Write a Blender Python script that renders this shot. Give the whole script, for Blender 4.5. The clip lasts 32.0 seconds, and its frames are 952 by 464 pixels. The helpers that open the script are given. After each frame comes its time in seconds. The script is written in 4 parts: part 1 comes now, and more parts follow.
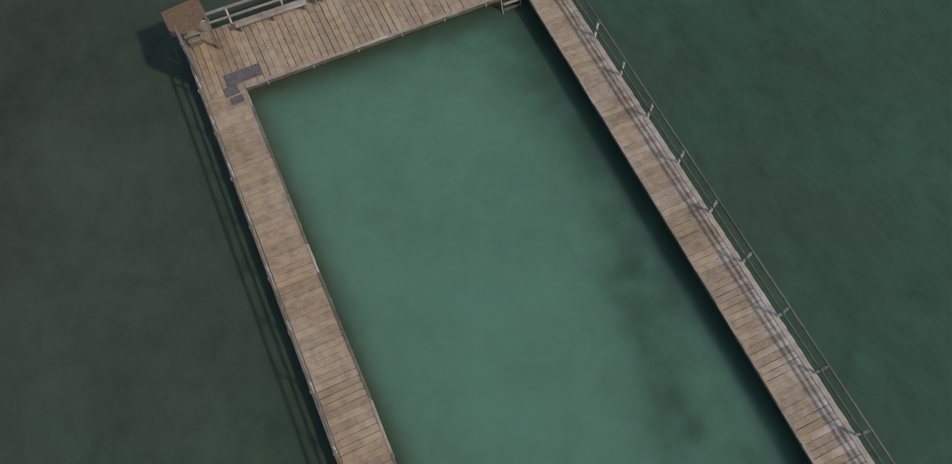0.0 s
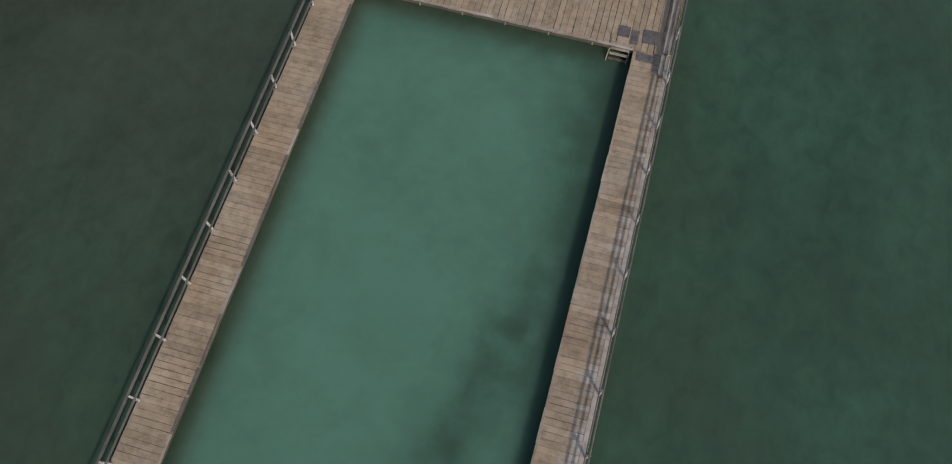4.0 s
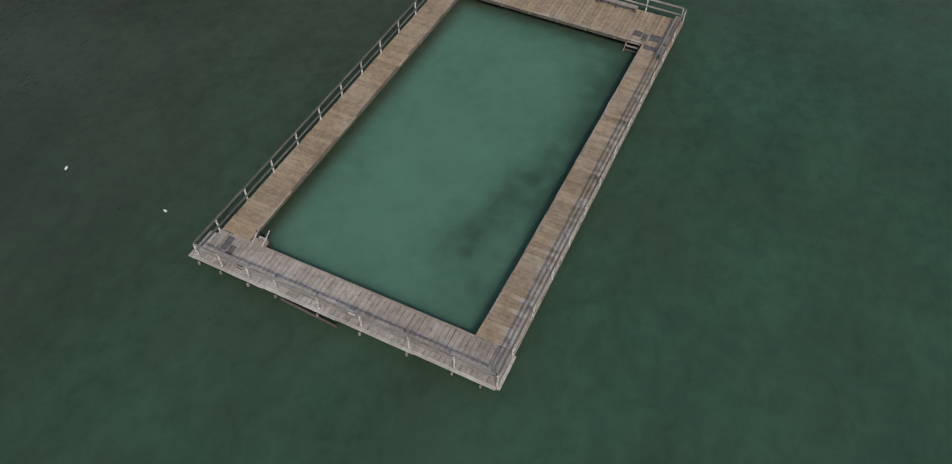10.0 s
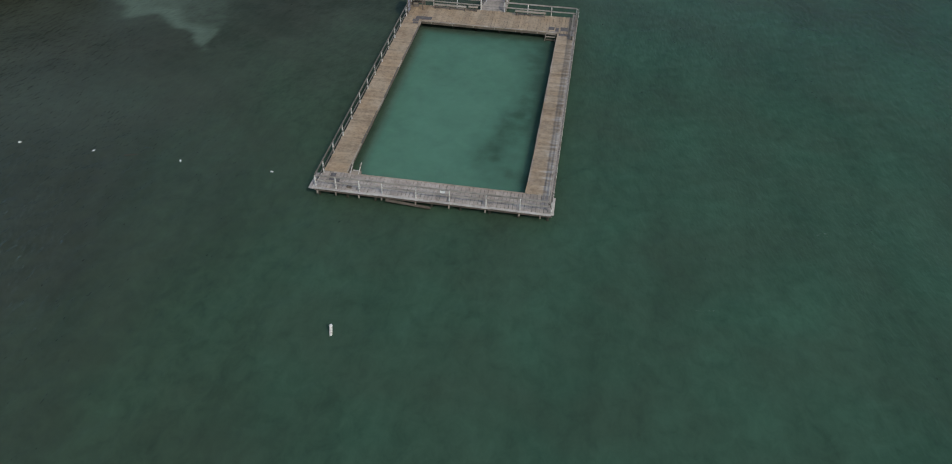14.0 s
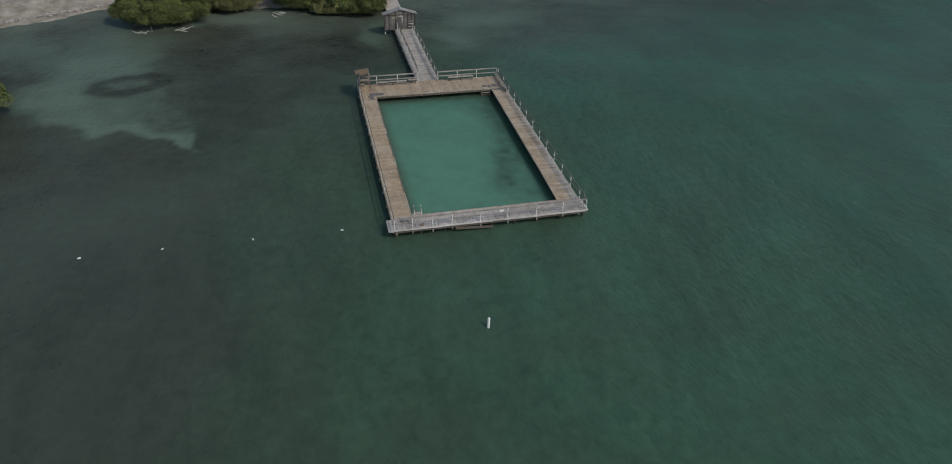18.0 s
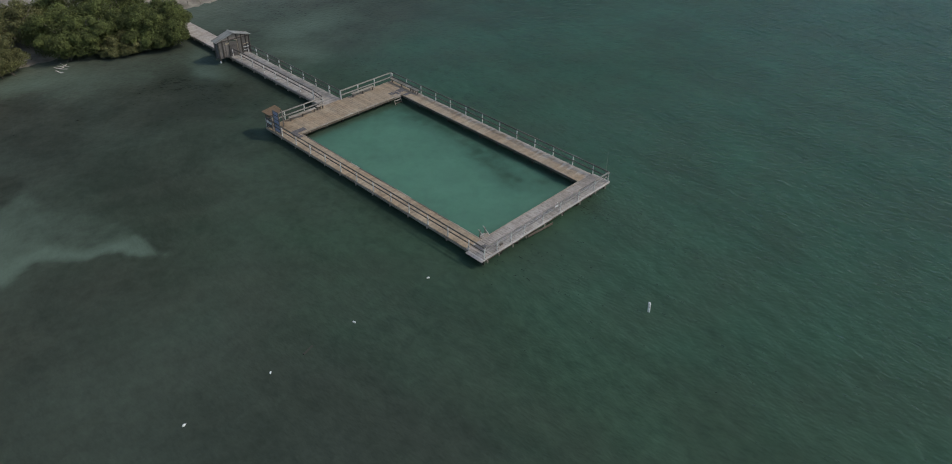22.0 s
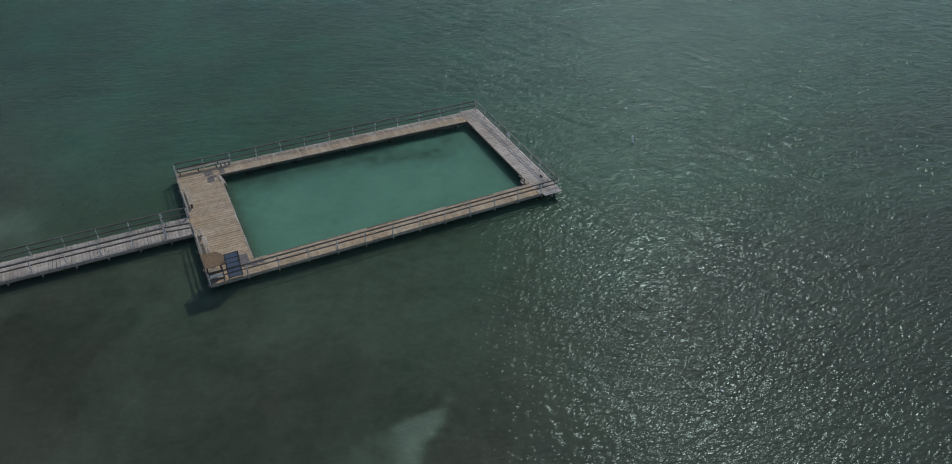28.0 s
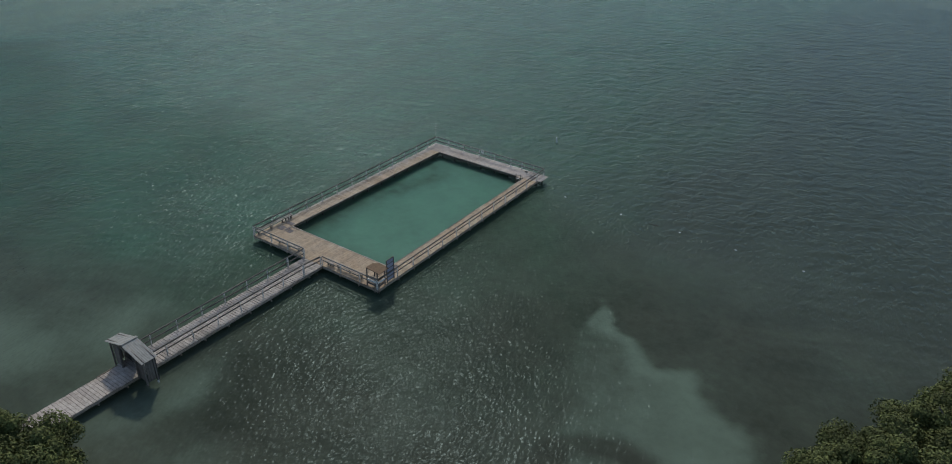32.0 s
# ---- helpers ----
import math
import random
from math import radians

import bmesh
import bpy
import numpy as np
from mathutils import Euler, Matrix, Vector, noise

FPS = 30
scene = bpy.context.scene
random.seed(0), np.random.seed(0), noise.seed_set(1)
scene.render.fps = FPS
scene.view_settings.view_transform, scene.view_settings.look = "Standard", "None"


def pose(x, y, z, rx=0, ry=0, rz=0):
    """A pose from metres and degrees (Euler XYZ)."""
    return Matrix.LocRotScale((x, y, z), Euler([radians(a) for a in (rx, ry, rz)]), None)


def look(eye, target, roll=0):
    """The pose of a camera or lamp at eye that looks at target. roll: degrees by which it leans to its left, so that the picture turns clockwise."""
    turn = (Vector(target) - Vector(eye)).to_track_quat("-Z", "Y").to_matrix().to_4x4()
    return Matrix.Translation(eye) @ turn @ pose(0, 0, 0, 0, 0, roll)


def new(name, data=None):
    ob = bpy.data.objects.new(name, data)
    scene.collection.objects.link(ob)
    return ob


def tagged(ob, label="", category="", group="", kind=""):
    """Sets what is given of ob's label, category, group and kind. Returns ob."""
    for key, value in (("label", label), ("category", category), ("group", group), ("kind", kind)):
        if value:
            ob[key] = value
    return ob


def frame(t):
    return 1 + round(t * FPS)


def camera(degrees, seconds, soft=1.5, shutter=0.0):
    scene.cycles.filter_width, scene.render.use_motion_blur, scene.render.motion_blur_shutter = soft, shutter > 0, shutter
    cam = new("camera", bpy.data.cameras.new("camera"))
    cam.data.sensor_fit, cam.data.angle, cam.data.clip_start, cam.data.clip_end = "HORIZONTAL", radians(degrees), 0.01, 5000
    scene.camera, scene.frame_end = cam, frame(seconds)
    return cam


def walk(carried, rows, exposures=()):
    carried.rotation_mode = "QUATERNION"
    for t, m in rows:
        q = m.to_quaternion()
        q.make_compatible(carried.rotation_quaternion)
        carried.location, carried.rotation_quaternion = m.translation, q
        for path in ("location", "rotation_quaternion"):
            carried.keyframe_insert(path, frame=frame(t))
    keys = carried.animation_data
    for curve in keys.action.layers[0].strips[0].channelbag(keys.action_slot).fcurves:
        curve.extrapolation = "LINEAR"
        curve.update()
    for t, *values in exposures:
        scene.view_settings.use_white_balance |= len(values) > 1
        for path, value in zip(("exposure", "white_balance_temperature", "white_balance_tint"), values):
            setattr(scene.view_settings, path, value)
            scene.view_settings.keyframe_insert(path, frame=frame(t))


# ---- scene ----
PATH = (
    (0, 0.830, 4.043, 24.714, 333.552, -65.488, 1.600),
    (0.5, 1.968, 4.656, 25.209, 338.550, -67.131, 1.600),
    (1, 3.120, 4.973, 25.504, 342.886, -68.125, 1.600),
    (1.5, 4.295, 4.659, 25.586, 348.343, -68.154, 1.600),
    (2, 5.524, 4.629, 25.776, 353.893, -68.623, 1.600),
    (2.5, 6.869, 4.372, 25.916, 359.238, -68.625, 1.600),
    (3, 8.129, 4.203, 26.117, 364.479, -68.845, 1.600),
    (3.5, 9.352, 4.122, 26.357, 369.334, -69.000, 1.600),
    (5.5, 13.831, 0.532, 26.777, 382.947, -63.442, 1.600),
    (6, 14.581, -0.371, 26.901, 384.140, -62.352, 1.600),
    (6.5, 15.415, -1.734, 27.077, 385.395, -60.856, 1.600),
    (7, 16.067, -3.063, 27.263, 386.207, -59.647, 1.600),
    (7.5, 16.645, -4.572, 27.404, 386.912, -58.421, 1.600),
    (8, 17.214, -6.387, 27.482, 387.261, -56.955, 1.600),
    (8.5, 17.664, -8.224, 27.731, 387.235, -55.664, 1.600),
    (9, 18.005, -10.225, 27.770, 386.524, -54.184, 1.600),
    (9.5, 18.319, -12.507, 27.950, 385.348, -52.671, 1.601),
    (10, 18.549, -14.884, 28.245, 384.067, -51.277, 1.601),
    (10.5, 18.626, -17.378, 28.440, 382.021, -49.875, 1.602),
    (11, 18.703, -20.126, 28.648, 379.848, -48.450, 1.602),
    (11.5, 18.579, -22.874, 28.885, 378.244, -47.148, 1.603),
    (12, 18.123, -25.887, 29.370, 376.255, -46.205, 1.603),
    (12.5, 17.754, -29.078, 29.525, 374.582, -44.797, 1.603),
    (13, 16.832, -31.910, 29.762, 372.498, -43.763, 1.602),
    (13.5, 15.519, -34.398, 30.052, 370.695, -42.956, 1.602),
    (14, 14.028, -37.234, 30.204, 367.934, -41.635, 1.602),
    (14.5, 12.248, -39.493, 30.574, 365.733, -40.497, 1.602),
    (16.5, 2.408, -46.401, 30.842, 354.717, -35.488, 1.601),
    (17, -0.404, -47.145, 30.791, 352.017, -34.634, 1.600),
    (17.5, -3.481, -47.418, 31.152, 349.097, -34.321, 1.600),
    (18, -6.775, -47.493, 31.540, 345.789, -34.041, 1.601),
    (18.5, -9.867, -47.039, 31.712, 342.711, -33.795, 1.601),
    (19, -13.454, -45.918, 31.883, 339.629, -33.735, 1.600),
    (19.5, -16.770, -44.494, 32.181, 335.646, -33.875, 1.600),
    (20, -20.335, -42.523, 32.489, 331.433, -34.067, 1.601),
    (20.5, -23.564, -40.375, 32.636, 327.956, -34.162, 1.601),
    (21, -26.694, -37.117, 32.686, 322.964, -34.564, 1.599),
    (21.5, -29.934, -33.683, 33.034, 318.595, -35.224, 1.598),
    (22, -32.646, -29.946, 33.260, 313.091, -35.750, 1.597),
    (22.5, -34.880, -25.784, 33.300, 307.797, -36.405, 1.596),
    (23, -36.773, -21.231, 33.500, 302.955, -37.274, 1.590),
    (23.5, -38.671, -16.772, 33.750, 296.759, -37.976, 1.590),
    (24, -39.585, -11.585, 34.055, 290.872, -39.120, 1.570),
    (24.5, -41.513, -6.722, 34.250, 283.974, -39.188, 1.584),
    (25, -41.605, -1.500, 34.401, 276.758, -40.057, 1.569),
    (25.5, -42.058, 3.032, 34.600, 271.322, -40.372, 1.560),
    (27.5, -43.545, 23.015, 34.602, 247.224, -38.237, 1.552),
    (28, -43.566, 27.822, 35.027, 242.358, -37.603, 1.544),
    (28.5, -43.504, 32.419, 35.315, 238.312, -36.742, 1.578),
    (29, -43.305, 37.709, 35.732, 233.656, -35.715, 1.692),
    (29.5, -42.724, 42.927, 35.639, 229.879, -34.507, 1.754),
    (30, -41.498, 48.607, 35.528, 225.122, -33.275, 1.751),
    (30.5, -40.984, 52.552, 35.534, 222.402, -32.209, 1.782),
    (31, -39.020, 56.979, 35.552, 219.020, -31.410, 1.731),
    (31.5, -38.682, 61.365, 35.697, 216.307, -30.334, 1.762),
    (32, -36.767, 64.855, 35.883, 213.564, -29.704, 1.722),
)


def flight(x, y, z, yaw, pitch, roll):
    a, b = radians(yaw), radians(pitch)
    ahead = Vector((-math.sin(a) * math.cos(b), math.cos(a) * math.cos(b), math.sin(b)))
    eye = Vector((x, y, z))
    return look(eye, eye + ahead, roll)


cam = camera(66.95, 32.0, soft=1.0)
walk(cam, [(row[0], flight(*row[1:])) for row in PATH], [(0, 0.43, 7350, 15), (3, 0.38, 7300, 14), (6, 0.38, 7350, 13), (9, 0.38, 7450, 12), (12.5, 0.40, 7050, 9), (18, 0.45, 6850, 8), (24, 0.43, 6900, 9), (28, 0.35, 6800, 8), (32, 0.37, 6800, 8)])

# ---- world, sun, exposure ----
SUN_AZ, SUN_EL = radians(-50), radians(45)
world = bpy.data.worlds.new("sky")
scene.world = world
world.use_nodes = True
wn = world.node_tree.nodes
sky = wn.new("ShaderNodeTexSky")
sky.sky_type = 'NISHITA'
sky.sun_disc = False
sky.sun_elevation = SUN_EL
sky.sun_rotation = math.pi / 2 - SUN_AZ
sky.air_density, sky.dust_density, sky.ozone_density = 0.9, 1.2, 1.0
world.node_tree.links.new(sky.outputs[0], wn["Background"].inputs[0])
wn["Background"].inputs[1].default_value = 0.110
sun = new("sun", bpy.data.lights.new("sun", 'SUN'))
sun.data.energy, sun.data.angle, sun.data.color = 1.25, radians(3.2), (1.0, 0.95, 0.885)
sun_dir = Vector((math.cos(SUN_AZ) * math.cos(SUN_EL), math.sin(SUN_AZ) * math.cos(SUN_EL), math.sin(SUN_EL)))
sun.matrix_world = look(sun_dir * 200, (0, 0, 0))

# ---- materials ----


class Mat:
    """A node material with a few short ways to add nodes."""

    def __init__(self, name):
        self.m = bpy.data.materials.new(name)
        self.m.use_nodes = True
        self.t = self.m.node_tree
        self.b = self.t.nodes["Principled BSDF"]
        self.out = self.t.nodes["Material Output"]

    def node(self, kind, **values):
        n = self.t.nodes.new(kind)
        for k, v in values.items():
            n.inputs[k.replace("_", " ")].default_value = v
        return n

    def link(self, a, b):
        self.t.links.new(a, b)

    def pos(self, scale=(1, 1, 1), local=False):
        """World or object coordinates, scaled; local ones are shifted from piece to piece."""
        mapping = self.t.nodes.new("ShaderNodeMapping")
        mapping.inputs["Scale"].default_value = scale
        if local:
            tc = self.t.nodes.new("ShaderNodeTexCoord")
            self.link(tc.outputs["Object"], mapping.inputs["Vector"])
            info = self.t.nodes.new("ShaderNodeObjectInfo")
            mul = self.t.nodes.new("ShaderNodeMath")
            mul.operation = 'MULTIPLY'
            mul.inputs[1].default_value = 57.0
            self.link(info.outputs["Random"], mul.inputs[0])
            self.link(mul.outputs[0], mapping.inputs["Location"])
        else:
            geo = self.t.nodes.new("ShaderNodeNewGeometry")
            self.link(geo.outputs["Position"], mapping.inputs["Vector"])
        return mapping.outputs[0]

    def noise(self, vec, scale, detail=4.0, rough=0.55, distortion=0.0):
        n = self.node("ShaderNodeTexNoise", Scale=scale, Detail=detail, Roughness=rough, Distortion=distortion)
        self.link(vec, n.inputs["Vector"])
        return n.outputs[0]

    def ramp(self, fac, *stops):
        r = self.t.nodes.new("ShaderNodeValToRGB")
        els = r.color_ramp.elements
        while len(els) < len(stops):
            els.new(0.5)
        for e, (p, c) in zip(els, stops):
            e.position = p
            e.color = (*c, 1) if isinstance(c, tuple) else (c, c, c, 1)
        self.link(fac, r.inputs[0])
        return r.outputs[0]

    def mix(self, fac, a, b, blend='MIX'):
        n = self.t.nodes.new("ShaderNodeMix")
        n.data_type, n.blend_type = 'RGBA', blend
        for value, socket in ((fac, n.inputs[0]), (a, n.inputs[6]), (b, n.inputs[7])):
            if isinstance(value, (int, float)):
                socket.default_value = value
            elif isinstance(value, tuple):
                socket.default_value = (*value, 1)
            else:
                self.link(value, socket)
        return n.outputs[2]

    def math(self, op, a, b=0.0):
        n = self.t.nodes.new("ShaderNodeMath")
        n.operation = op
        for value, socket in ((a, n.inputs[0]), (b, n.inputs[1])):
            if isinstance(value, (int, float)):
                socket.default_value = value
            else:
                self.link(value, socket)
        return n.outputs[0]

    def bump(self, height, strength=0.3, distance=0.01, after=None):
        n = self.node("ShaderNodeBump", Strength=strength, Distance=distance)
        self.link(height, n.inputs["Height"])
        if after is not None:
            self.link(after, n.inputs["Normal"])
        self.link(n.outputs[0], self.b.inputs["Normal"])
        return n.outputs[0]

    def random(self):
        return self.t.nodes.new("ShaderNodeObjectInfo").outputs["Random"]

    def island(self):
        return self.t.nodes.new("ShaderNodeNewGeometry").outputs["Random Per Island"]

    def done(self, color, rough=0.7, metal=0.0):
        for value, name in ((color, "Base Color"), (rough, "Roughness")):
            if isinstance(value, (int, float)):
                self.b.inputs[name].default_value = value
            elif isinstance(value, tuple):
                self.b.inputs[name].default_value = (*value, 1)
            else:
                self.link(value, self.b.inputs[name])
        self.b.inputs["Metallic"].default_value = metal
        return self.m


def timber(name, dark, light, grey, grain_axis=1, grey_amount=0.5, rough=0.8, bleach=None):
    """Weathered boards: grain along the piece, a tone of its own for each piece, grey stains across pieces;
    bleach gives the place, east of which sea spray has turned the boards pale."""
    k = Mat(name)
    scale = [14.0, 14.0, 14.0]
    scale[grain_axis] = 0.9
    grain = k.noise(k.pos(tuple(scale), local=True), 3.0, 6.0, 0.6)
    base = k.mix(grain, dark, light)
    tone = k.ramp(k.random(), (0.0, 0.78), (0.5, 0.97), (1.0, 1.15))
    base = k.mix(1.0, base, tone, 'MULTIPLY')
    stain = k.ramp(k.noise(k.pos(), 0.55, 5.0, 0.6), (0.38, 0.0), (0.66, 1.0))
    base = k.mix(k.math('MULTIPLY', stain, grey_amount), base, grey)
    blot = k.ramp(k.noise(k.pos(), 3.3, 4.0, 0.65), (0.33, 0.62), (0.56, 1.0))
    base = k.mix(0.8, base, blot, 'MULTIPLY')
    if bleach is not None:
        sep = k.t.nodes.new("ShaderNodeSeparateXYZ")
        k.link(k.pos(), sep.inputs[0])
        south = k.math('MULTIPLY', k.math('SUBTRACT', 14.0, sep.outputs[1]), 0.030)
        salt = k.math('ADD', k.math('MULTIPLY', k.math('SUBTRACT', sep.outputs[0], bleach), 0.75), south)
        salt = k.math('ADD', salt, k.math('MULTIPLY', k.math('SUBTRACT', k.noise(k.pos((1.0, 2.2, 1.0)), 1.1, 5.0, 0.65), 0.5), 1.7))
        salt = k.math('ADD', salt, k.math('MULTIPLY', k.math('SUBTRACT', k.random(), 0.5), 0.5))
        base = k.mix(k.math('MULTIPLY', k.ramp(salt, (0.15, 0.0), (0.75, 1.0)), 0.72), base, k.mix(grain, (0.34, 0.31, 0.27), (0.66, 0.63, 0.58)))
    k.bump(grain, 0.5, 0.006)
    return k.done(base, rough)


DECK_TAN = timber("weathered_tan_deck", (0.232, 0.159, 0.097), (0.455, 0.353, 0.232), (0.46, 0.40, 0.305), 0, 0.40)
DECK_EAST = timber("salt_bleached_tan_deck", (0.225, 0.158, 0.100), (0.445, 0.352, 0.240), (0.47, 0.42, 0.335), 0, 0.40, bleach=13.25)
DECK_GREY = timber("weathered_grey_deck", (0.235, 0.20, 0.165), (0.46, 0.405, 0.345), (0.54, 0.50, 0.455), 0, 0.6)
DECK_PIER = timber("weathered_pier_deck", (0.20, 0.176, 0.147), (0.41, 0.370, 0.320), (0.49, 0.46, 0.42), 0, 0.55)
EDGE = timber("bleached_edge_timber", (0.30, 0.27, 0.24), (0.56, 0.52, 0.47), (0.66, 0.64, 0.60), 0, 0.6)
EDGE_TAN = timber("tan_side_boards", (0.20, 0.165, 0.125), (0.40, 0.34, 0.265), (0.44, 0.40, 0.35), 0, 0.5)
# one grey rail timber twice: darkened for shaded sides, then paler for sunlit runs
RAIL_SHADE_TONE = timber("shaded_grey_rail_timber", (0.072, 0.063, 0.052), (0.175, 0.157, 0.133), (0.26, 0.245, 0.22), 0, 0.45)
RAIL_LIT_TONE = timber("sunlit_grey_rail_timber", (0.15, 0.135, 0.115), (0.34, 0.315, 0.28), (0.44, 0.42, 0.39), 0, 0.5)
BEAM = timber("dark_wet_timber", (0.07, 0.055, 0.04), (0.16, 0.13, 0.10), (0.20, 0.18, 0.15), 0, 0.3)
HUTWOOD = timber("brown_grey_boards", (0.085, 0.070, 0.058), (0.22, 0.19, 0.165), (0.28, 0.26, 0.24), 2, 0.4)
GREYBOARD = timber("silver_grey_boards", (0.075, 0.067, 0.060), (0.175, 0.162, 0.147), (0.24, 0.225, 0.21), 2, 0.5)
DARKWOOD = timber("dark_frame_timber", (0.028, 0.024, 0.020), (0.075, 0.066, 0.056), (0.09, 0.082, 0.072), 2, 0.3)
DOORWOOD = timber("pale_door_boards", (0.26, 0.21, 0.14), (0.45, 0.38, 0.27), (0.45, 0.40, 0.32), 2, 0.3)
PILE = timber("piling_timber", (0.018, 0.020, 0.013), (0.045, 0.045, 0.030), (0.05, 0.052, 0.036), 2, 0.3)
BENCH = timber("bench_boards", (0.20, 0.165, 0.12), (0.40, 0.345, 0.27), (0.46, 0.43, 0.39), 0, 0.5)


def worn_paint(name, paint, under, amount, rough=0.55):
    k = Mat(name)
    n = k.noise(k.pos((1, 1, 1), local=True), 9.0, 6.0, 0.65)
    base = k.mix(k.ramp(n, (amount - 0.05, 1.0), (amount + 0.06, 0.0)), paint, under)
    base = k.mix(0.5, base, k.ramp(k.noise(k.pos(), 2.0), (0.3, 0.7), (0.7, 1.0)), 'MULTIPLY')
    k.bump(n, 0.25, 0.004)
    return k.done(base, rough)


WHITE = worn_paint("worn_white_paint", (0.78, 0.78, 0.75), (0.34, 0.31, 0.27), 0.40)
POST = worn_paint("worn_post_paint", (0.70, 0.69, 0.65), (0.24, 0.22, 0.19), 0.45)
SIGN_WHITE = worn_paint("white_sign_paint", (0.80, 0.80, 0.78), (0.5, 0.5, 0.48), 0.3, 0.4)
LILAC = worn_paint("grey_lilac_panel", (0.34, 0.35, 0.44), (0.26, 0.26, 0.29), 0.38)
BROWN_ROOF = worn_paint("brown_roof_board", (0.185, 0.122, 0.070), (0.125, 0.088, 0.055), 0.45, 0.95)
FLOAT = worn_paint("white_float_plastic", (0.82, 0.82, 0.80), (0.6, 0.6, 0.55), 0.3, 0.4)
BLUE = worn_paint("blue_hull", (0.08, 0.22, 0.42), (0.12, 0.25, 0.35), 0.3, 0.4)


def make_mat_rubber():
    k = Mat("dark_rubber_mat")
    n = k.noise(k.pos(), 6.0, 5.0)
    k.bump(k.noise(k.pos(), 60.0), 0.4, 0.004)
    return k.done(k.ramp(n, (0.3, (0.075, 0.070, 0.072)), (0.7, (0.15, 0.14, 0.14))), 0.85)


def make_metal_roof():
    k = Mat("weathered_metal_sheet")
    n = k.noise(k.pos((1, 4, 1)), 1.4, 6.0, 0.65)
    base = k.ramp(n, (0.3, (0.13, 0.135, 0.125)), (0.55, (0.25, 0.26, 0.24)), (0.72, (0.21, 0.185, 0.15)))
    return k.done(base, 0.7, 0.0)


def make_leaf(name, dark, light):
    k = Mat(name)
    tone = k.mix(k.island(), dark, light)
    big = k.ramp(k.noise(k.pos(), 0.65, 4.0, 0.6), (0.34, 0.62), (0.66, 1.40))
    base = k.mix(1.0, tone, big, 'MULTIPLY')
    k.b.inputs["Transmission Weight"].default_value = 0.0
    k.b.inputs["Subsurface Weight"].default_value = 0.0
    k.b.inputs["Specular IOR Level"].default_value = 0.2
    return k.done(base, 0.75)


def make_bark():
    k = Mat("grey_bark")
    n = k.noise(k.pos((3, 3, 1)), 5.0, 6.0)
    k.bump(n, 0.6, 0.02)
    return k.done(k.ramp(n, (0.3, (0.07, 0.06, 0.05)), (0.7, (0.22, 0.19, 0.16))), 0.9)


def make_rock():
    k = Mat("grey_stone")
    n = k.noise(k.pos(), 4.0, 6.0, 0.6)
    base = k.ramp(n, (0.3, (0.16, 0.155, 0.145)), (0.7, (0.36, 0.34, 0.31)))
    base = k.mix(1.0, base, k.ramp(k.random(), (0.0, 0.7), (1.0, 1.2)), 'MULTIPLY')
    k.bump(n, 0.6, 0.03)
    return k.done(base, 0.9)


def make_ground():
    """Sea grass, pale sand and shore sand; the grown cover is read from the sheet's own attributes."""
    k = Mat("sea_bed_and_shore")
    att = k.t.nodes.new("ShaderNodeAttribute")
    att.attribute_name = "sandy"
    dry = k.t.nodes.new("ShaderNodeAttribute")
    dry.attribute_name = "dry"
    fine = k.noise(k.pos(), 1.5, 7.0, 0.68)
    tuft = k.noise(k.pos(), 5.0, 4.0, 0.6)
    s = k.math('ADD', att.outputs["Fac"], k.math('MULTIPLY', k.math('SUBTRACT', fine, 0.5), 0.60))
    wisp = k.noise(k.pos((0.7, 1.2, 1.0)), 0.17, 6.0, 0.6, 1.6)
    s = k.math('ADD', s, k.math('MULTIPLY', k.math('SUBTRACT', wisp, 0.5), 0.30))
    sand = k.mix(tuft, (0.46, 0.44, 0.35), (0.64, 0.60, 0.49))
    grass = k.mix(tuft, (0.026, 0.034, 0.020), (0.072, 0.084, 0.050))
    bed = k.mix(k.ramp(s, (0.05, 0.0), (0.30, 0.16), (0.50, 0.55), (0.80, 1.0)), grass, sand)
    grain = k.noise(k.pos(), 0.6, 7.0, 0.65)
    shore = k.ramp(grain, (0.30, (0.125, 0.110, 0.082)), (0.52, (0.235, 0.210, 0.165)), (0.72, (0.36, 0.33, 0.275)))
    base = k.mix(dry.outputs["Fac"], bed, shore)
    k.bump(fine, 0.5, 0.05)
    return k.done(base, 0.95)


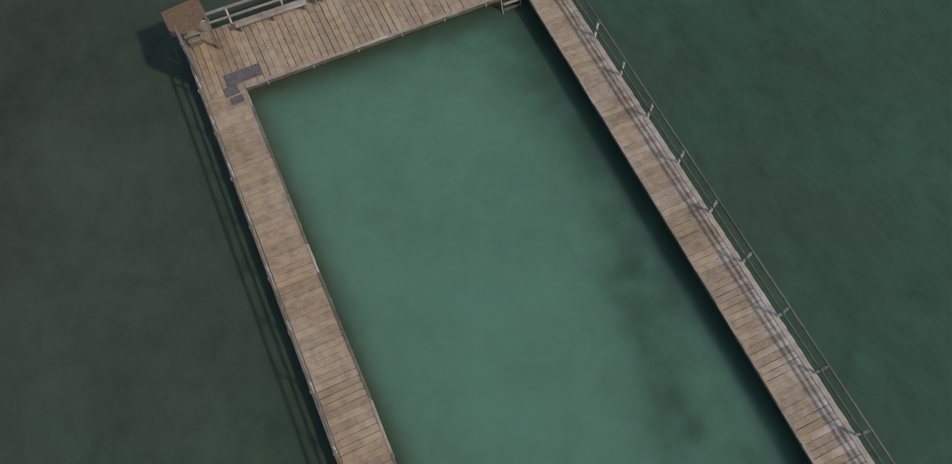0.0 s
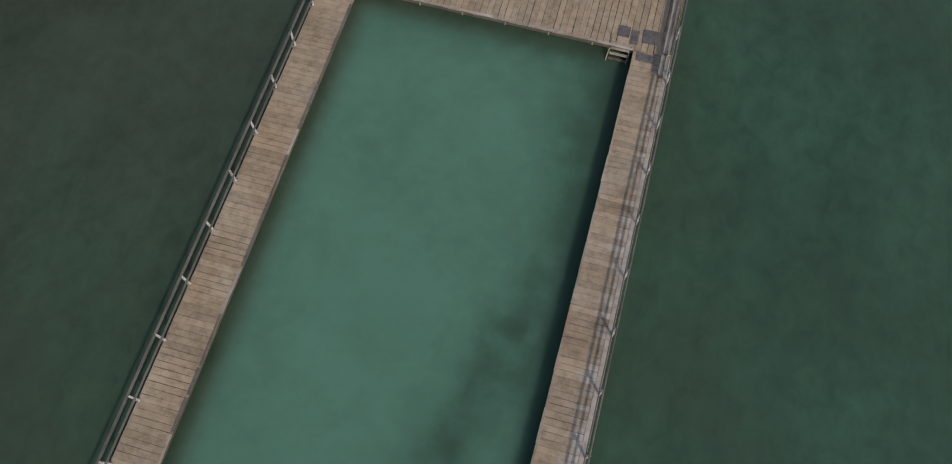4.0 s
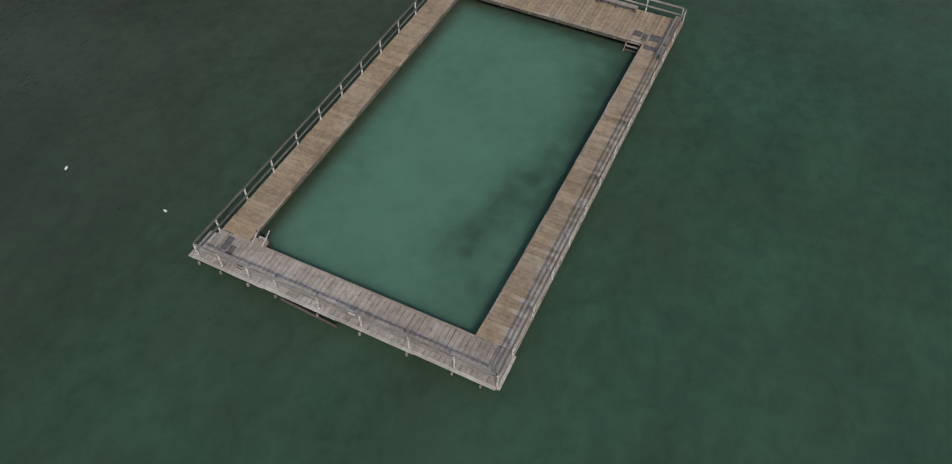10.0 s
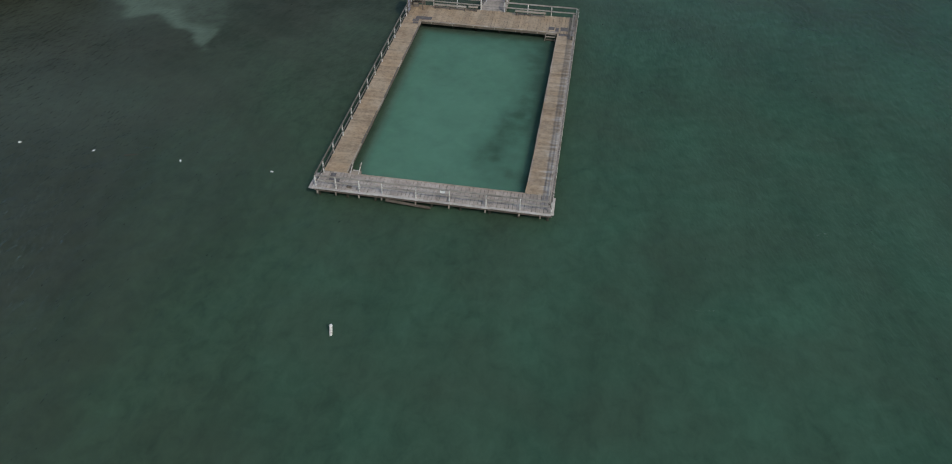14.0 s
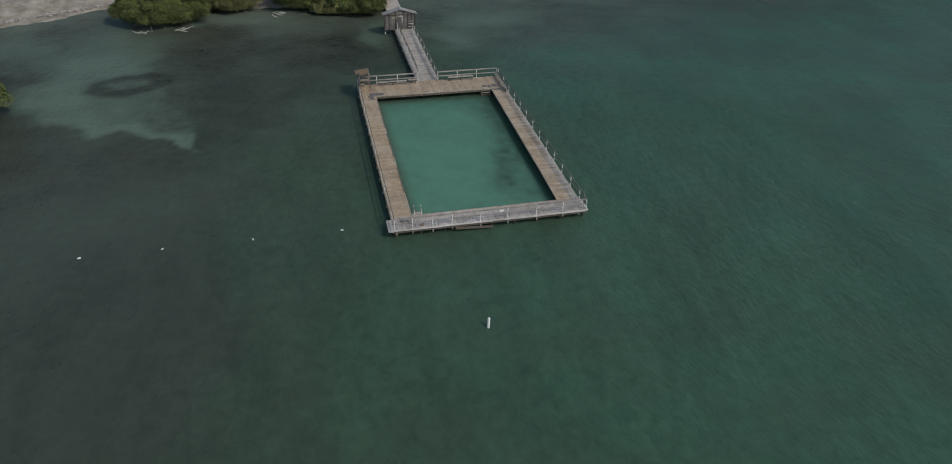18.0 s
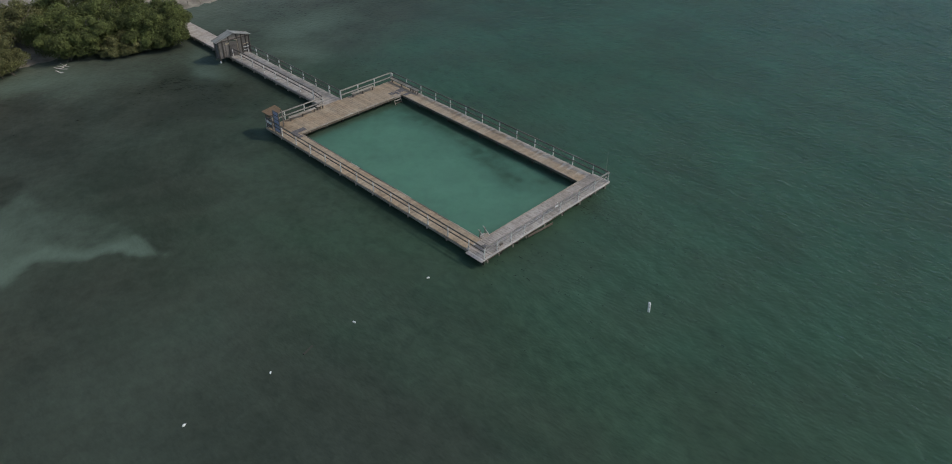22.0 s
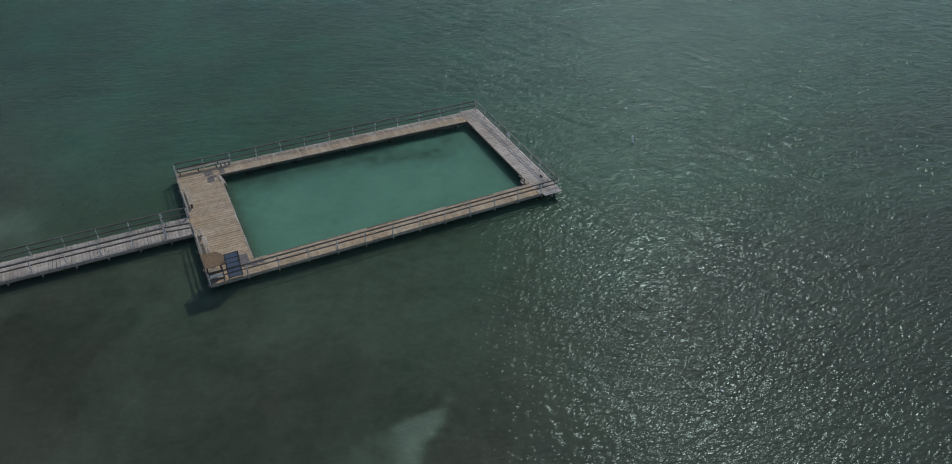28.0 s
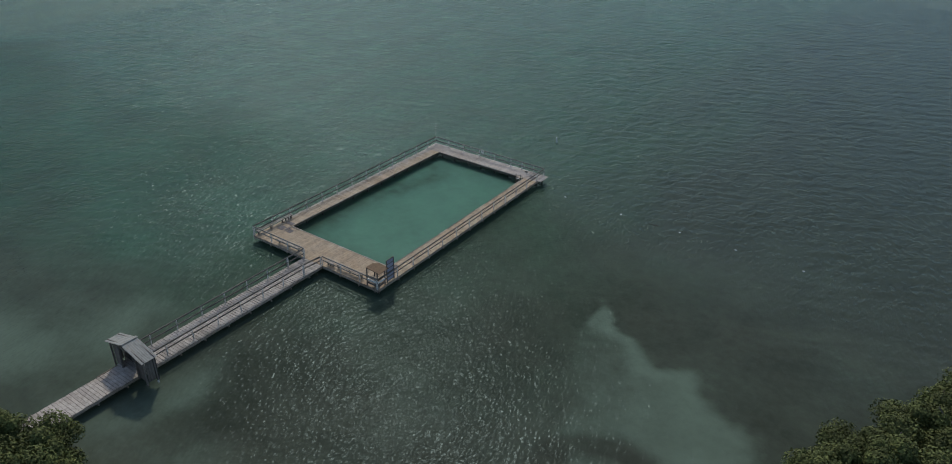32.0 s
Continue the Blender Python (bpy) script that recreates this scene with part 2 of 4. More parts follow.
def make_water():
    """Turbid sea water: part of the light goes through to the bed, part is scattered by the water itself; a rippled gloss on top."""
    k = Mat("sea_water")
    sep = k.t.nodes.new("ShaderNodeSeparateXYZ")
    k.link(k.pos(), sep.inputs[0])
    east, north = sep.outputs[0], sep.outputs[1]
    wander = k.noise(k.pos(), 0.05, 4.0, 0.6)
    # shallower and siltier towards the shore in the north-west
    inshore = k.math('MULTIPLY', k.math('MAXIMUM', k.math('SUBTRACT', north, 33.0), 0.0), 0.9)
    reach = k.math('ADD', inshore, k.math('SUBTRACT', k.math('MULTIPLY', north, 0.5), k.math('MULTIPLY', east, 0.35)))
    shallow = k.ramp(k.math('ADD', k.math('MULTIPLY', reach, 0.022), k.math('SUBTRACT', wander, 0.5)), (0.10, 0.0), (0.50, 1.0))
    silty = k.t.nodes.new("ShaderNodeAttribute")
    silty.attribute_name = "silty"
    clear = k.t.nodes.new("ShaderNodeBsdfTransparent")
    k.link(k.mix(silty.outputs["Fac"], k.mix(shallow, (0.58, 0.95, 0.84), (0.72, 0.95, 0.85)), (0.88, 0.86, 0.72)), clear.inputs[0])
    cloud = k.t.nodes.new("ShaderNodeBsdfDiffuse")
    drift = k.math('ADD', k.math('MULTIPLY', east, 0.018), k.noise(k.pos((1.0, 0.6, 1.0)), 0.045, 5.0, 0.6))
    deep = k.ramp(drift, (0.12, (0.047, 0.060, 0.046)), (0.46, (0.046, 0.086, 0.055)), (0.85, (0.044, 0.101, 0.066)))
    streaky = k.ramp(k.noise(k.pos((1.0, 0.35, 1.0)), 0.22, 5.0, 0.6, 0.4), (0.35, 0.86), (0.70, 1.16))
    deep = k.mix(1.0, deep, streaky, 'MULTIPLY')
    mottle = k.ramp(k.noise(k.pos((1.0, 0.8, 1.0)), 1.1, 6.0, 0.66, 0.5), (0.25, 0.78), (0.75, 1.22))
    deep = k.mix(1.0, deep, mottle, 'MULTIPLY')
    weedy = k.ramp(k.noise(k.pos((0.8, 1.0, 1.0)), 0.16, 3.0, 0.5, 0.3), (0.36, 0.0), (0.74, 0.45))
    deep = k.mix(weedy, deep, (0.050, 0.063, 0.044))
    # drifting weed and silt over the bay
    murk = k.ramp(k.noise(k.pos((0.8, 1.2, 1.0)), 0.11, 6.0, 0.6, 1.2), (0.34, 0.68), (0.50, 0.92), (0.68, 1.25))
    bay = k.mix(1.0, (0.048, 0.055, 0.041), murk, 'MULTIPLY')
    bay = k.mix(0.6, bay, k.mix(1.0, bay, mottle, 'MULTIPLY'))
    open_sea = k.mix(k.math('MULTIPLY', shallow, 0.85), deep, bay)
    open_sea = k.mix(k.math('MULTIPLY', silty.outputs["Fac"], 0.8), open_sea, k.mix(1.0, (0.112, 0.105, 0.082), murk, 'MULTIPLY'))
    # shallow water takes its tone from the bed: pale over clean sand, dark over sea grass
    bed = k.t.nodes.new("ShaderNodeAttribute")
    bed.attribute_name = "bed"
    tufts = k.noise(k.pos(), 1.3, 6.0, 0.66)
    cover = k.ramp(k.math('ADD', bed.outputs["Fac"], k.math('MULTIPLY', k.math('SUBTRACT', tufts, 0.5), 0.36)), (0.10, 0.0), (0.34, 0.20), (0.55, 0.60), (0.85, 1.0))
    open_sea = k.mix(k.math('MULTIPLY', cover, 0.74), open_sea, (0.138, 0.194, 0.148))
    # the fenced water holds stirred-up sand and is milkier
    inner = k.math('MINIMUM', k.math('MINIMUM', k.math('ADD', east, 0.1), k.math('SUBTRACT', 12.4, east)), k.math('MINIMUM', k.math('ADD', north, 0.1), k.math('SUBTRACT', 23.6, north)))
    # the milky tone fades out over the last metre before the walkways
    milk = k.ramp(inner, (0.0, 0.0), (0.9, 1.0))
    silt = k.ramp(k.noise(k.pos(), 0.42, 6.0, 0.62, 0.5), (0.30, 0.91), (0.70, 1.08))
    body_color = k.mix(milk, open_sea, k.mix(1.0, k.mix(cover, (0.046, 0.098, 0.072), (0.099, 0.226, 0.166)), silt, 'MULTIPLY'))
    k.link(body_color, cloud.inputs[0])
    body = k.t.nodes.new("ShaderNodeMixShader")
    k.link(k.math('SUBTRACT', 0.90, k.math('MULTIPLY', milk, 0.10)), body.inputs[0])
    k.link(clear.outputs[0], body.inputs[1])
    # light spreads sideways inside the milky water, which softens the shadows that fall on it
    spread_light = k.node("ShaderNodeSubsurfaceScattering", Scale=0.9)
    spread_light.falloff = 'BURLEY'
    spread_light.inputs["Radius"].default_value = (0.75, 1.15, 1.0)
    k.link(body_color, spread_light.inputs["Color"])
    milky = k.t.nodes.new("ShaderNodeMixShader")
    k.link(milk, milky.inputs[0])
    k.link(cloud.outputs[0], milky.inputs[1])
    k.link(spread_light.outputs[0], milky.inputs[2])
    k.link(milky.outputs[0], body.inputs[2])
    gloss = k.t.nodes.new("ShaderNodeBsdfGlossy")
    gloss.inputs["Roughness"].default_value = 0.18
    # ripples too small for the sheet's own waves
    rough = k.t.nodes.new("ShaderNodeAttribute")
    rough.attribute_name = "rough"
    # gloss colour darkened in still water to paint the sun's glint weaker there
    glint_dim = k.ramp(rough.outputs["Fac"], (0.06, 0.36), (0.28, 0.60), (0.60, 1.08))
    k.link(k.mix(1.0, (0.235, 0.320, 0.345), glint_dim, 'MULTIPLY'), gloss.inputs["Color"])
    turned = k.t.nodes.new("ShaderNodeMapping")
    turned.inputs["Rotation"].default_value = (0, 0, radians(45))
    turned.inputs["Scale"].default_value = (1.5, 0.75, 1.0)
    k.link(k.pos(), turned.inputs[0])
    chop = k.noise(turned.outputs[0], 1.6, 1.0, 0.5)
    ripple = k.noise(turned.outputs[0], 3.3, 1.0, 0.5)
    gust = k.ramp(k.noise(k.pos((1.0, 0.7, 1.0)), 0.13, 4.0, 0.6, 0.6), (0.30, 0.45), (0.70, 1.2))
    still = k.math('SUBTRACT', 1.0, k.math('MULTIPLY', milk, 0.75))
    stir = k.math('MULTIPLY', still, k.math('ADD', k.math('MULTIPLY', rough.outputs["Fac"], 0.40), 0.60))
    b1 = k.node("ShaderNodeBump", Distance=0.135)
    k.link(stir, b1.inputs["Strength"])
    k.link(chop, b1.inputs["Height"])
    b2 = k.node("ShaderNodeBump", Distance=0.10)
    k.link(k.math('MULTIPLY', stir, gust), b2.inputs["Strength"])
    k.link(ripple, b2.inputs["Height"])
    k.link(b1.outputs[0], b2.inputs["Normal"])
    k.link(b2.outputs[0], gloss.inputs["Normal"])
    # the light scattered below feels the waves only in part
    level = k.node("ShaderNodeCombineXYZ", Z=1.0)
    k.link(k.mix(0.3, level.outputs[0], b2.outputs[0]), cloud.inputs["Normal"])
    facing = k.node("ShaderNodeLayerWeight", Blend=0.5)
    k.link(b2.outputs[0], facing.inputs["Normal"])
    fresnel = k.math('ADD', k.math('MULTIPLY', k.math('POWER', facing.outputs["Facing"], 5.0), 0.98), 0.02)
    wet = k.t.nodes.new("ShaderNodeMixShader")
    k.link(fresnel, wet.inputs[0])
    k.link(body.outputs[0], wet.inputs[1])
    k.link(gloss.outputs[0], wet.inputs[2])
    # sparse foam flecks on breaking crests
    streak = k.noise(k.pos((0.5, 1.4, 1.0)), 0.35, 6.0, 0.66, 0.8)
    speck = k.noise(k.pos(), 3.2, 4.0, 0.7)
    fleck = k.math('MULTIPLY', k.ramp(streak, (0.700, 0.0), (0.78, 1.0)), k.ramp(speck, (0.50, 0.0), (0.62, 0.8)))
    fleck = k.math('MULTIPLY', fleck, k.ramp(rough.outputs["Fac"], (0.45, 0.0), (0.75, 1.0)))
    foam = k.t.nodes.new("ShaderNodeBsdfDiffuse")
    foam.inputs[0].default_value = (0.62, 0.68, 0.66, 1)
    top = k.t.nodes.new("ShaderNodeMixShader")
    k.link(fleck, top.inputs[0])
    k.link(wet.outputs[0], top.inputs[1])
    k.link(foam.outputs[0], top.inputs[2])
    k.link(top.outputs[0], k.out.inputs["Surface"])
    return k.m


RUBBER, METAL_ROOF = make_mat_rubber(), make_metal_roof()
LEAF = make_leaf("mangrove_leaf", (0.046, 0.062, 0.019), (0.120, 0.140, 0.046))
LEAF_DULL = make_leaf("olive_leaf", (0.058, 0.066, 0.025), (0.160, 0.158, 0.066))
BARK, ROCK, GROUND, WATER = make_bark(), make_rock(), make_ground(), make_water()

# ---- building helpers ----


def link_mesh(name, bm, material, parent=None, label=""):
    me = bpy.data.meshes.new(name)
    bm.to_mesh(me)
    bm.free()
    me.materials.append(material)
    ob = new(name, me)
    if parent is not None:
        ob.parent = parent
    return tagged(ob, label)


def part(name, bm, material, parent, label=""):
    return link_mesh(name, bm, material, parent, label)


def thing(name, label, category, at=(0, 0, 0), turn=0.0, group="", kind=""):
    ob = new(name)
    ob.empty_display_size = 0.2
    ob.matrix_basis = pose(*at, 0, 0, turn)
    return tagged(ob, label, category, group, kind)


def box(x0, x1, y0, y1, z0, z1, bevel=0.0, m=None, bm=None):
    """A box between two corners, its edges rounded off by bevel."""
    bm = bm or bmesh.new()
    made = bmesh.ops.create_cube(bm, size=1.0)["verts"]
    bmesh.ops.scale(bm, vec=(x1 - x0, y1 - y0, z1 - z0), verts=made)
    bmesh.ops.translate(bm, vec=((x0 + x1) / 2, (y0 + y1) / 2, (z0 + z1) / 2), verts=made)
    if bevel:
        edges = list({e for v in made for e in v.link_edges})
        bmesh.ops.bevel(bm, geom=edges, offset=bevel, segments=1, affect='EDGES', profile=0.5)
    if m is not None:
        bmesh.ops.transform(bm, matrix=m, verts=bm.verts)
    return bm


def bar(a, b, w, h, bevel=0.008, bm=None, up=(0, 0, 1)):
    """A squared timber from a to b, w wide and h high."""
    a, b = Vector(a), Vector(b)
    x = (b - a).normalized()
    y = Vector(up).cross(x)
    y = y.normalized() if y.length > 1e-4 else Vector((0, 1, 0))
    z = x.cross(y)
    m = Matrix((x, y, z)).transposed().to_4x4()
    m.translation = (a + b) / 2
    n = (b - a).length / 2
    one = box(-n, n, -w / 2, w / 2, -h / 2, h / 2, bevel, m)
    if bm is None:
        return one
    me = bpy.data.meshes.new("tmp")
    one.to_mesh(me)
    one.free()
    bm.from_mesh(me)
    bpy.data.meshes.remove(me)
    return bm


def rod(a, b, r0, r1=None, sides=10, bm=None, ends=True):
    """A round, tapered rod from a to b."""
    bm = bm or bmesh.new()
    a, b = Vector(a), Vector(b)
    made = bmesh.ops.create_cone(bm, cap_ends=ends, segments=sides, radius1=r0, radius2=r0 if r1 is None else r1, depth=(b - a).length)["verts"]
    m = (b - a).to_track_quat("Z", "Y").to_matrix().to_4x4()
    m.translation = (a + b) / 2
    bmesh.ops.transform(bm, matrix=m, verts=made)
    return bm


def plank_mesh(name, material, width, thick=0.045, worn=0.012):
    """A board of unit length along x with its upper edges worn round; scaled to length where it is laid."""
    w, c = width / 2, worn
    ring = ((-w, -thick), (w, -thick), (w, -c), (w - c, 0.0), (-w + c, 0.0), (-w, -c))
    bm = bmesh.new()
    ends = [[bm.verts.new((x, y, z)) for y, z in ring] for x in (-0.5, 0.5)]
    for i in range(6):
        j = (i + 1) % 6
        bm.faces.new((ends[0][i], ends[0][j], ends[1][j], ends[1][i]))
    bm.faces.new(ends[0][::-1])
    bm.faces.new(ends[1])
    bmesh.ops.recalc_face_normals(bm, faces=bm.faces)
    me = bpy.data.meshes.new(name)
    bm.to_mesh(me)
    bm.free()
    me.materials.append(material)
    return me


# ---- plan of the bathing platform ----
D = 0.72                      # height of the deck over the water
IN_W, OUT_W = 0.0, -1.68      # west walkway
IN_S, OUT_S = 0.0, -1.95      # south walkway
IN_N, OUT_N = 23.45, 26.92    # north deck
PIER_W, PIER_E = 4.88, 7.28


def in_e(y):
    return 12.0 + 0.42 * min(1.0, max(0.0, y / 23.45)) ** 0.7


def out_e(y):
    return 13.91 + 0.0080 * y


def pier_z(y):
    """The pier keeps the level of the platform."""
    return D


# ---- ground, water ----
SHORE_X = (-3000, -90, -62, -56, -48, -40, -32, -26, -13, -4, 5, 9, 12, 15, 19, 25, 60, 150, 3000)
SHORE_Y = (-3000, -60, 20, 44, 53, 57.3, 61.5, 60, 58, 60, 61.5, 64.5, 64.2, 63.8, 63.1, 63.0, 75, 120, 1500)


def spread(a, b, step, far):
    """Even steps from a to b, then ever longer ones out to far on both sides."""
    mid = np.arange(a, b + step * 0.5, step)
    out, d, v = [], step, b
    while v < far:
        d *= 1.35
        v += d
        out.append(v)
    back, d, v = [], step, a
    while v > -far:
        d *= 1.35
        v -= d
        back.append(v)
    return np.concatenate([back[::-1], mid, out])


def blob(x, y, cx, cy, rx, ry, turn=0.0):
    c, s = math.cos(radians(turn)), math.sin(radians(turn))
    u, v = ((x - cx) * c + (y - cy) * s) / rx, (-(x - cx) * s + (y - cy) * c) / ry
    return np.exp(-(u * u + v * v))


BED = {}


def bed_cover(X, Y):
    """How sandy the bed is under each point, between the knots of the ground sheet."""
    xs, ys, sand = BED["xs"], BED["ys"], BED["sand"]
    i = np.clip(np.searchsorted(xs, X) - 1, 0, len(xs) - 2)
    j = np.clip(np.searchsorted(ys, Y) - 1, 0, len(ys) - 2)
    u, v = np.clip((X - xs[i]) / (xs[i + 1] - xs[i]), 0, 1), np.clip((Y - ys[j]) / (ys[j + 1] - ys[j]), 0, 1)
    return (sand[j, i] * (1 - u) + sand[j, i + 1] * u) * (1 - v) + (sand[j + 1, i] * (1 - u) + sand[j + 1, i + 1] * u) * v


def build_ground():
    xs, ys = spread(-62, 34, 0.6, 2600), spread(-34, 78, 0.6, 2600)
    X, Y = np.meshgrid(xs, ys)
    wob = np.array([noise.fractal(Vector((x * 0.06, y * 0.06, 0)), 0.6, 2.1, 4) for y in ys for x in xs]).reshape(X.shape)
    wob2 = np.array([noise.fractal(Vector((x * 0.22, y * 0.22, 7)), 0.6, 2.1, 3) for y in ys for x in xs]).reshape(X.shape)
    d = Y - np.interp(X, SHORE_X, SHORE_Y) + 0.9 * wob2
    wet = -np.minimum(1.35, 0.06 * -d + 0.12) - 1.6 * (1 - np.exp(-np.maximum(0, -Y - 5) / 60))
    land = np.minimum(1.3, 0.20 * d - 0.12) + 0.10 * wob2
    Z = np.where(d < 0, wet, land)
    pool = ((X > -0.6) & (X < 13.0) & (Y > -0.8) & (Y < 24.4)).astype(float)
    Z = np.where(pool > 0, -0.95, Z)
    # pale sand between the sea grass
    wx, wy = X + 2.2 * wob + 0.7 * wob2, Y + 2.2 * np.roll(wob, 40, 1) + 0.7 * np.roll(wob2, 23, 0)
    bay = np.clip((0.5 * Y - 0.35 * X - 3) / 8, 0, 1)
    sand = 0.05 + (0.16 + 0.14 * wob + 0.06 * wob2) * bay
    # a fan of clean sand that opens to the north-west from a narrow tip
    reach, turn = np.hypot(wx + 16.6, wy - 15.6), np.degrees(np.arctan2(wy - 15.6, wx + 16.6)) + 9 * np.roll(wob2, 11, 1) + 6 * np.roll(wob, 25, 0)
    hem = np.clip((153 - turn) / 5, 0, 1) * np.clip((turn - np.interp(reach, (0, 6, 12, 20), (126, 117, 111, 104))) / 6, 0, 1)
    fan = hem * np.clip((reach - 0.5) / 1.5, 0, 1) * np.clip((33 - reach) / 9, 0, 1)
    sand += fan * (0.25 + 0.36 * np.exp(-((reach - 4.0) / 3.5) ** 2) + 0.34 * np.exp(-((turn - 147) / 6) ** 2) * np.clip((15 - reach) / 5, 0, 1) + 0.10 * wob + 0.12 * wob2)
    sand += 0.30 * blob(wx, wy, -33, 29, 4.5, 4.5, -20) + 0.36 * blob(wx, wy, -30.5, 42, 6.5, 6.0, 15) - 0.30 * blob(wx, wy, -37, 36, 4.2, 2.8, 10)
    sand += 0.26 * blob(wx, wy, -40, 46, 9, 6) + 0.13 * blob(wx, wy, -10.6, 34.2, 4.2, 2.6, -30) + 0.24 * blob(wx, wy, -13, 52.5, 6.5, 2.6, -15)
    # a dark swirl of sea grass in the middle of the fan
    sx, sy = X + 1.1 * wob2, Y + 0.9 * np.roll(wob2, 17, 0)
    swirl = np.hypot((sx + 25.8) / 3.3, (sy - 33.2) / 2.3)
    sand -= (0.46 + 0.2 * wob2) * np.exp(-((swirl - 1.0) / 0.34) ** 2)
    sand -= 0.22 * blob(wx, wy, -25.6, 30.6, 2.6, 0.9, 8)
    sand += 0.36 * blob(wx, wy, 12.8, 41.4, 3.0, 3.4, -20) + 0.34 * blob(wx, wy, 19, 49, 6, 3.0, 10) + 0.32 * blob(wx, wy, 2.6, 42.6, 1.6, 2.6) + 0.26 * blob(wx, wy, 3.2, 49.5, 2.4, 3.6)
    # dense sea grass
    sand -= 0.42 * blob(wx, wy, -4.4, 41.6, 5.6, 4.0, 30) + 0.34 * blob(wx, wy, -17.0, 44, 4.0, 6.0, 10) + 0.30 * blob(wx, wy, -20.5, 50, 4.5, 1.6)
    sand -= 0.40 * blob(wx, wy, -14.2, 24.5, 3.8, 7.5, -20) + 0.16 * blob(wx, wy, -8, 31, 7, 5) + 0.20 * blob(wx, wy, 0.5, 36, 4, 4)
    near = np.exp(-np.maximum(0, -d) / 6.0)
    sand += 0.22 * near + 0.10 * np.clip((Y - 36) / 14, 0, 1) * (X > -60)
    # pool values: weed patches, lower to the north and east, halved along the edges
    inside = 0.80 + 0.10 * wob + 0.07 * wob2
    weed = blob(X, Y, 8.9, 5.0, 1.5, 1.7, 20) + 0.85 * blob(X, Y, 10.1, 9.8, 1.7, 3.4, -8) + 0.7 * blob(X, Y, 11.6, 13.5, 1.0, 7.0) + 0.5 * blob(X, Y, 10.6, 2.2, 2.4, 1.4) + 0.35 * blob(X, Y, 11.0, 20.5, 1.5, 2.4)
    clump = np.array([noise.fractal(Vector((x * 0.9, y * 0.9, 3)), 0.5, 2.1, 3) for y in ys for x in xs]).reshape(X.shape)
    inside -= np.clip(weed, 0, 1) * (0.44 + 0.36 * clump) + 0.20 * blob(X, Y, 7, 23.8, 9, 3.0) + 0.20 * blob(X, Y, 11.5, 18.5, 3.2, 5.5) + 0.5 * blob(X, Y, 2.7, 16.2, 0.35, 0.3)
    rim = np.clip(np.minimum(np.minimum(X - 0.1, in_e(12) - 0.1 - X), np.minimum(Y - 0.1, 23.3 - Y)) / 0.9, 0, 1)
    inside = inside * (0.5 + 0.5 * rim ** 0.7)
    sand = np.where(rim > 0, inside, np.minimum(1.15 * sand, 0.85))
    dry = np.clip((d + 1.6) / 2.2, 0, 1)
    nx, ny = len(xs), len(ys)
    verts = np.stack([X.ravel(), Y.ravel(), Z.ravel()], 1)
    i = np.arange((ny - 1) * nx).reshape(ny - 1, nx)[:, :-1].ravel()
    faces = np.stack([i, i + 1, i + nx + 1, i + nx], 1)
    me = bpy.data.meshes.new("ground")
    me.from_pydata(verts.tolist(), [], faces.tolist())
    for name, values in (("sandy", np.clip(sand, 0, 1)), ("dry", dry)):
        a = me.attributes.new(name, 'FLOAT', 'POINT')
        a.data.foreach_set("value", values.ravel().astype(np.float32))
    me.materials.append(GROUND)
    for p in me.polygons:
        p.use_smooth = True
    BED.update(xs=xs, ys=ys, sand=np.clip(sand, 0, 1))
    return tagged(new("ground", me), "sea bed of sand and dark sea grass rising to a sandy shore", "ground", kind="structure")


build_ground()


